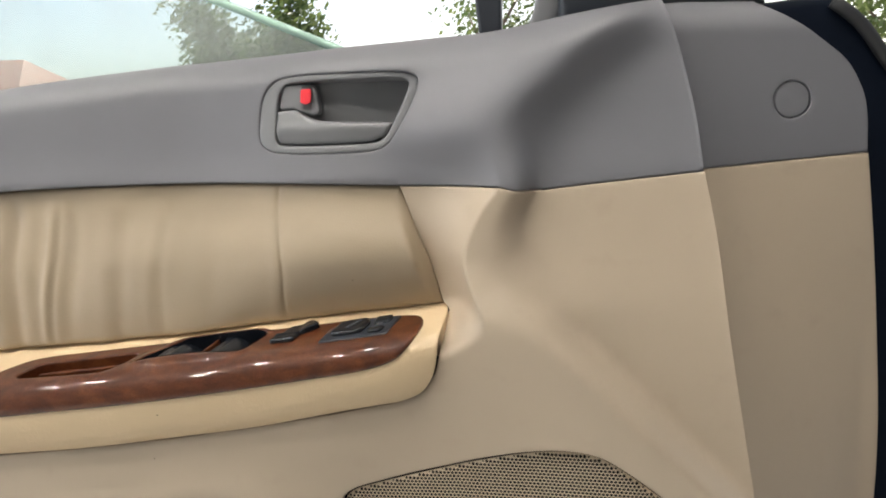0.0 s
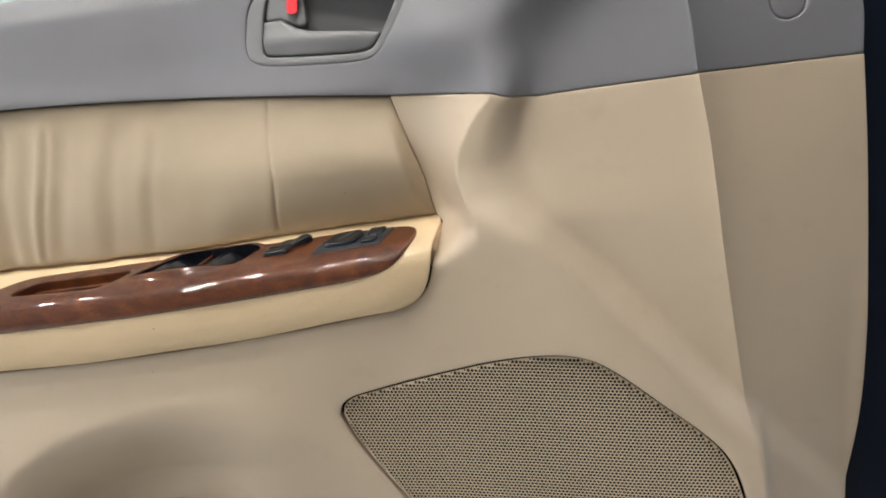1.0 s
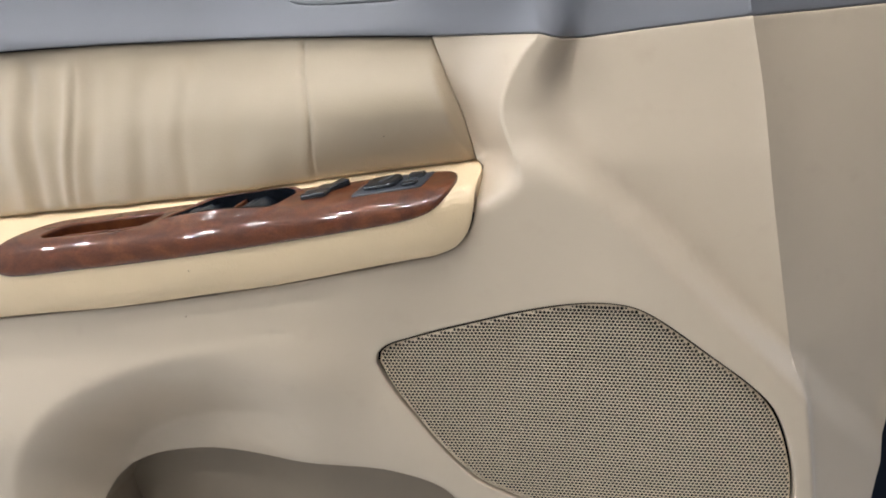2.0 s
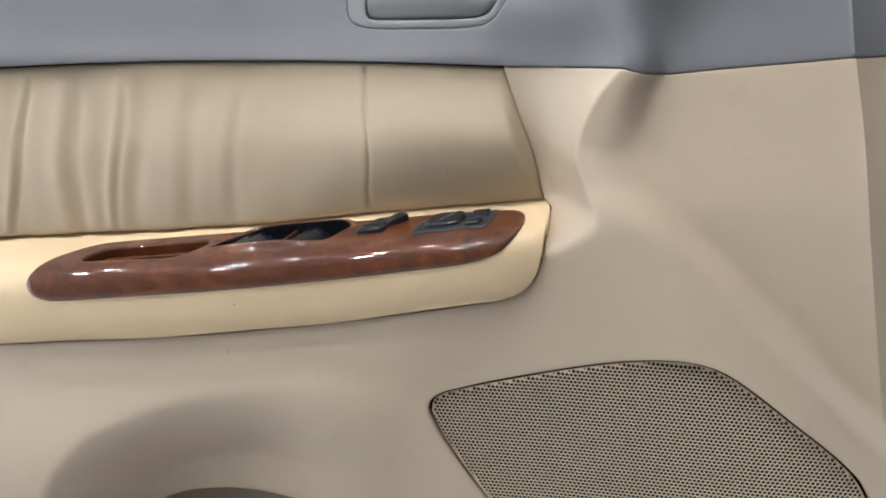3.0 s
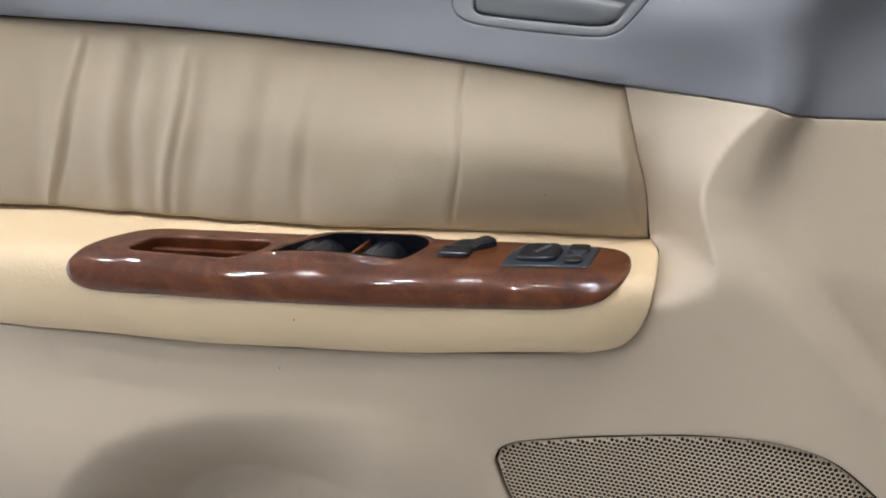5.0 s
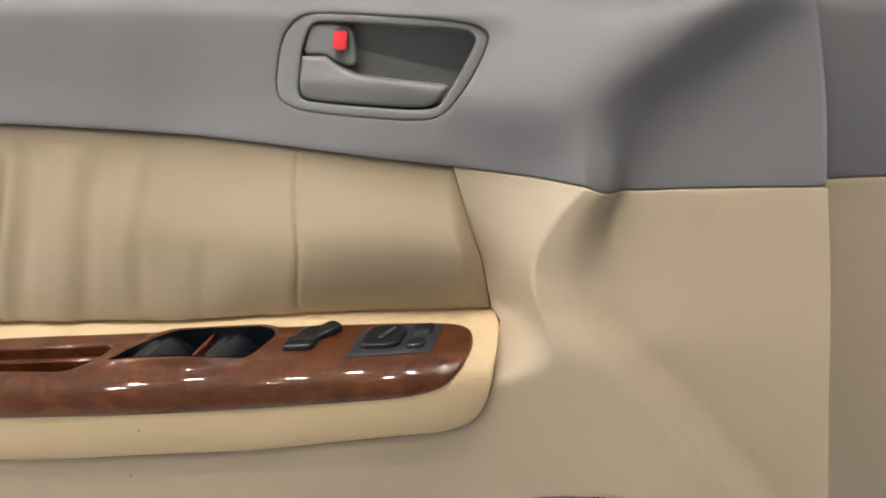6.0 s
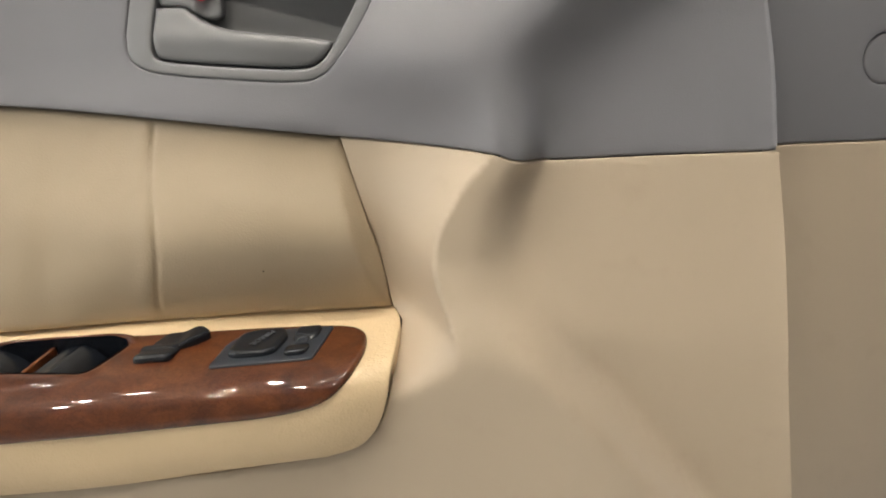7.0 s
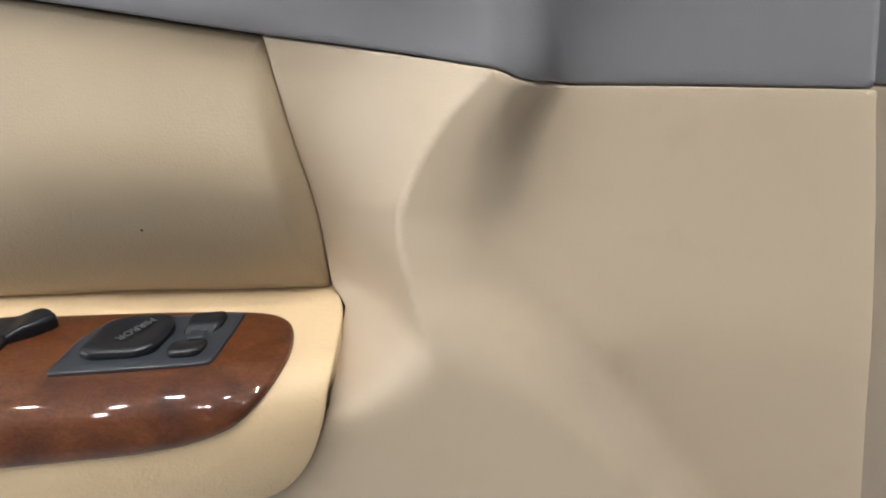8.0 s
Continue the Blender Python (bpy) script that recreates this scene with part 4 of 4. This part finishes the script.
# ---- the showroom and what lies outside ----
bm = bmesh.new()
for a, b in (((-250, -250), (250, 250)),):
    v = [bm.verts.new((p, q, FLOOR - 0.03)) for p, q in ((a[0], a[1]), (b[0], a[1]), (b[0], b[1]), (a[0], b[1]))]
    bm.faces.new(v)
tagged(part("ground", bm, PLASTER, None), "pale concrete ground outside the showroom", "ground", kind="structure")
bm = bmesh.new()
box(bm, (-6.0, -5.0, FLOOR - 0.05), (4.0, 8.0, FLOOR - 0.012))
floor = tagged(part("floor", bm, GROUT, None), "glossy white tiled showroom floor with thin joints", "floor", kind="structure")
bm = bmesh.new()
box(bm, (0.0015, 0.0015, 0.0), (0.5985, 0.5985, 0.012), 0.001)
tile_me = bpy.data.meshes.new("tile")
bm.to_mesh(tile_me)
bm.free()
tile_me.materials.append(TILE)
for i in range(15):
    for j in range(19):
        t = new("tile", tile_me)
        t.parent = floor
        t.location = (-6.0 + 0.6 * i, -4.2 + 0.6 * j, FLOOR - 0.012)
# the part beyond the door is an unseen overhang, added to block the sun
bm = bmesh.new()
box(bm, (-6.0, -5.0, 2.30), (4.0, 4.6, 2.42))
tagged(part("ceiling", bm, CEIL, None), "pale board ceiling of the showroom, front overhang added against the sun", "ceiling", kind="structure")
bm = bmesh.new()
box(bm, (-6.0, -5.2, FLOOR - 0.03), (4.0, -5.0, 2.42))
tagged(part("wall_back", bm, WALL, None), "plain pale grey showroom wall", "wall", kind="structure")
# unseen block, added to cut the light from the right
bm = bmesh.new()
box(bm, (0.72, -5.0, FLOOR), (4.0, -0.45, 2.30))
tagged(part("side_light_block", bm, DULL, None), "unseen dark block, added to keep light from the right off the door", "wall", kind="structure")


def ceiling_lamp():
    ob = thing("ceiling_lamp", (0, 0, 2.30), "lit rectangular ceiling lamp in a white frame", "lamp", "lamps on the ceiling")
    bm = bmesh.new()
    box(bm, (-0.075, -0.045, 2.275), (0.075, 0.045, 2.300), 0.004)
    part("housing", bm, WALL, ob)
    bm = bmesh.new()
    box(bm, (-0.042, -0.0035, 2.266), (0.042, 0.0035, 2.2745), 0.0015)
    part("diffuser", bm, LAMP, ob, "glowing diffuser")
    return ob


lamp = ceiling_lamp()
LAMP_ROWS = ((-0.45, (-2.3, -1.5, -0.8, -0.1, 0.3)), (-0.95, (-2.6, -1.8, -1.1, -0.4, 0.1)), (-1.80, (-2.1, -1.3, -0.6, 0.1)))
for k, (yy, xx) in enumerate((yy, xx) for yy, xs in LAMP_ROWS for xx in xs):
    m = pose(xx, yy, 2.30, 0, 0, 10)
    if k:
        copy_thing(lamp, m)
    else:
        lamp.matrix_basis = m


def tree(at, tall, spread, seed, leaves=6500):
    rng = random.Random(seed)
    ob = thing("tree", at, "leafy green tree with a grey trunk", "tree", "trees outside")
    bm = bmesh.new()
    base = Vector(at)
    top = base + Vector((rng.uniform(-0.2, 0.2), 0.1, tall * 0.62))
    rod(bm, base, base.lerp(top, 0.5), 0.14, 0.10)
    rod(bm, base.lerp(top, 0.5), top, 0.10, 0.05)
    tips = []
    for k in range(11):
        a, f = rng.uniform(0, 6.283), rng.uniform(0.35, 1.0)
        s = base.lerp(top, f)
        e = s + Vector((math.cos(a) * spread * rng.uniform(0.45, 0.95), math.sin(a) * spread * rng.uniform(0.45, 0.95), tall * rng.uniform(0.08, 0.38)))
        rod(bm, s, e, 0.045, 0.012, 6)
        tips += [s.lerp(e, q) for q in (0.55, 0.8, 1.0)]
    part("trunk", bm, BARK, ob, flat=False)
    verts, faces = [], []
    for k in range(leaves):
        c = rng.choice(tips) + Vector((rng.gauss(0, 0.32), rng.gauss(0, 0.32), rng.gauss(0, 0.28))) * spread * 0.5
        n = Vector((rng.gauss(0, 1), rng.gauss(0, 1), rng.gauss(0.4, 1))).normalized()
        u = n.orthogonal().normalized() * rng.uniform(0.035, 0.085)
        w = n.cross(u).normalized() * u.length * 0.55
        i = len(verts)
        verts += [c - u, c + w, c + u + n * 0.02, c - w]
        faces.append((i, i + 1, i + 2, i + 3))
    build("crown", verts, faces, LEAF, ob, "uneven crown of small leaves", flat=True)
    return ob


tree((-4.3, 11.2, FLOOR - 0.03), 3.5, 1.25, 3, 9000)
tree((-0.9, 14.0, FLOOR - 0.03), 4.6, 1.9, 5, 3200)
tree((5.4, 11.5, FLOOR - 0.03), 3.9, 1.8, 8)
tree((-11.3, 10.2, FLOOR - 0.03), 2.9, 1.3, 11)


def house(at):
    ob = thing("house", at, "low pale house with an orange tiled roof", "house")
    x, y, z = at
    bm = bmesh.new()
    box(bm, (x - 6, y - 2.5, z), (x + 6, y + 2.5, z + 2.6))
    part("wall", bm, PLASTER, ob, "pale plaster wall")
    bm = bmesh.new()
    e = [bm.verts.new(q) for q in ((x - 6.4, y - 3, z + 2.55), (x + 6.4, y - 3, z + 2.55), (x + 6.4, y + 3, z + 2.55), (x - 6.4, y + 3, z + 2.55), (x - 4.6, y, z + 4.0), (x + 4.6, y, z + 4.0))]
    for f in ((0, 1, 5, 4), (1, 2, 5), (2, 3, 4, 5), (3, 0, 4), (3, 2, 1, 0)):
        bm.faces.new([e[i] for i in f])
    part("roof", bm, ROOF, ob, "orange tiled hip roof")
    for k in range(4):
        bm = bmesh.new()
        box(bm, (x - 4.6 + 2.7 * k, y - 2.53, z + 0.9), (x - 3.4 + 2.7 * k, y - 2.47, z + 2.0), 0.01)
        part("window", bm, PLATE, ob)


house((-21.2, 23.0, FLOOR - 0.03))


def banner(at):
    ob = thing("banner", at, "red upright cloth banner on a steel pole and foot", "banner")
    x, y, z = at
    bm = bmesh.new()
    rod(bm, (x, y, z), (x, y, z + 0.02), 0.16, 0.15, 20)
    rod(bm, (x, y, z), (x, y, z + 1.75), 0.012, 0.010)
    part("pole", bm, STEEL, ob, "steel pole with a round foot")
    verts, faces = [], []
    for i in range(9):
        for j in range(21):
            u, w = i / 8, j / 20
            verts.append((x - 0.02 - 0.55 * u, y + 0.03 * math.sin(u * 7 + w * 4), z + 0.08 + 1.6 * w))
    for i in range(8):
        for j in range(20):
            a = i * 21 + j
            faces.append((a, a + 21, a + 22, a + 1))
    o = build("cloth", verts, faces, BANNER, ob, "red cloth")
    verts, faces = [], []
    for k in range(3):
        z0 = z + 0.45 + 0.09 * k
        verts += [(x - 0.15, y - 0.045, z0), (x - 0.42, y - 0.045, z0), (x - 0.42, y - 0.045, z0 + 0.05), (x - 0.15, y - 0.045, z0 + 0.05)]
        faces.append((4 * k, 4 * k + 1, 4 * k + 2, 4 * k + 3))
    build("print", verts, faces, WALL, ob, "pale printed bars", flat=True)


banner((-3.90, 3.30, FLOOR))
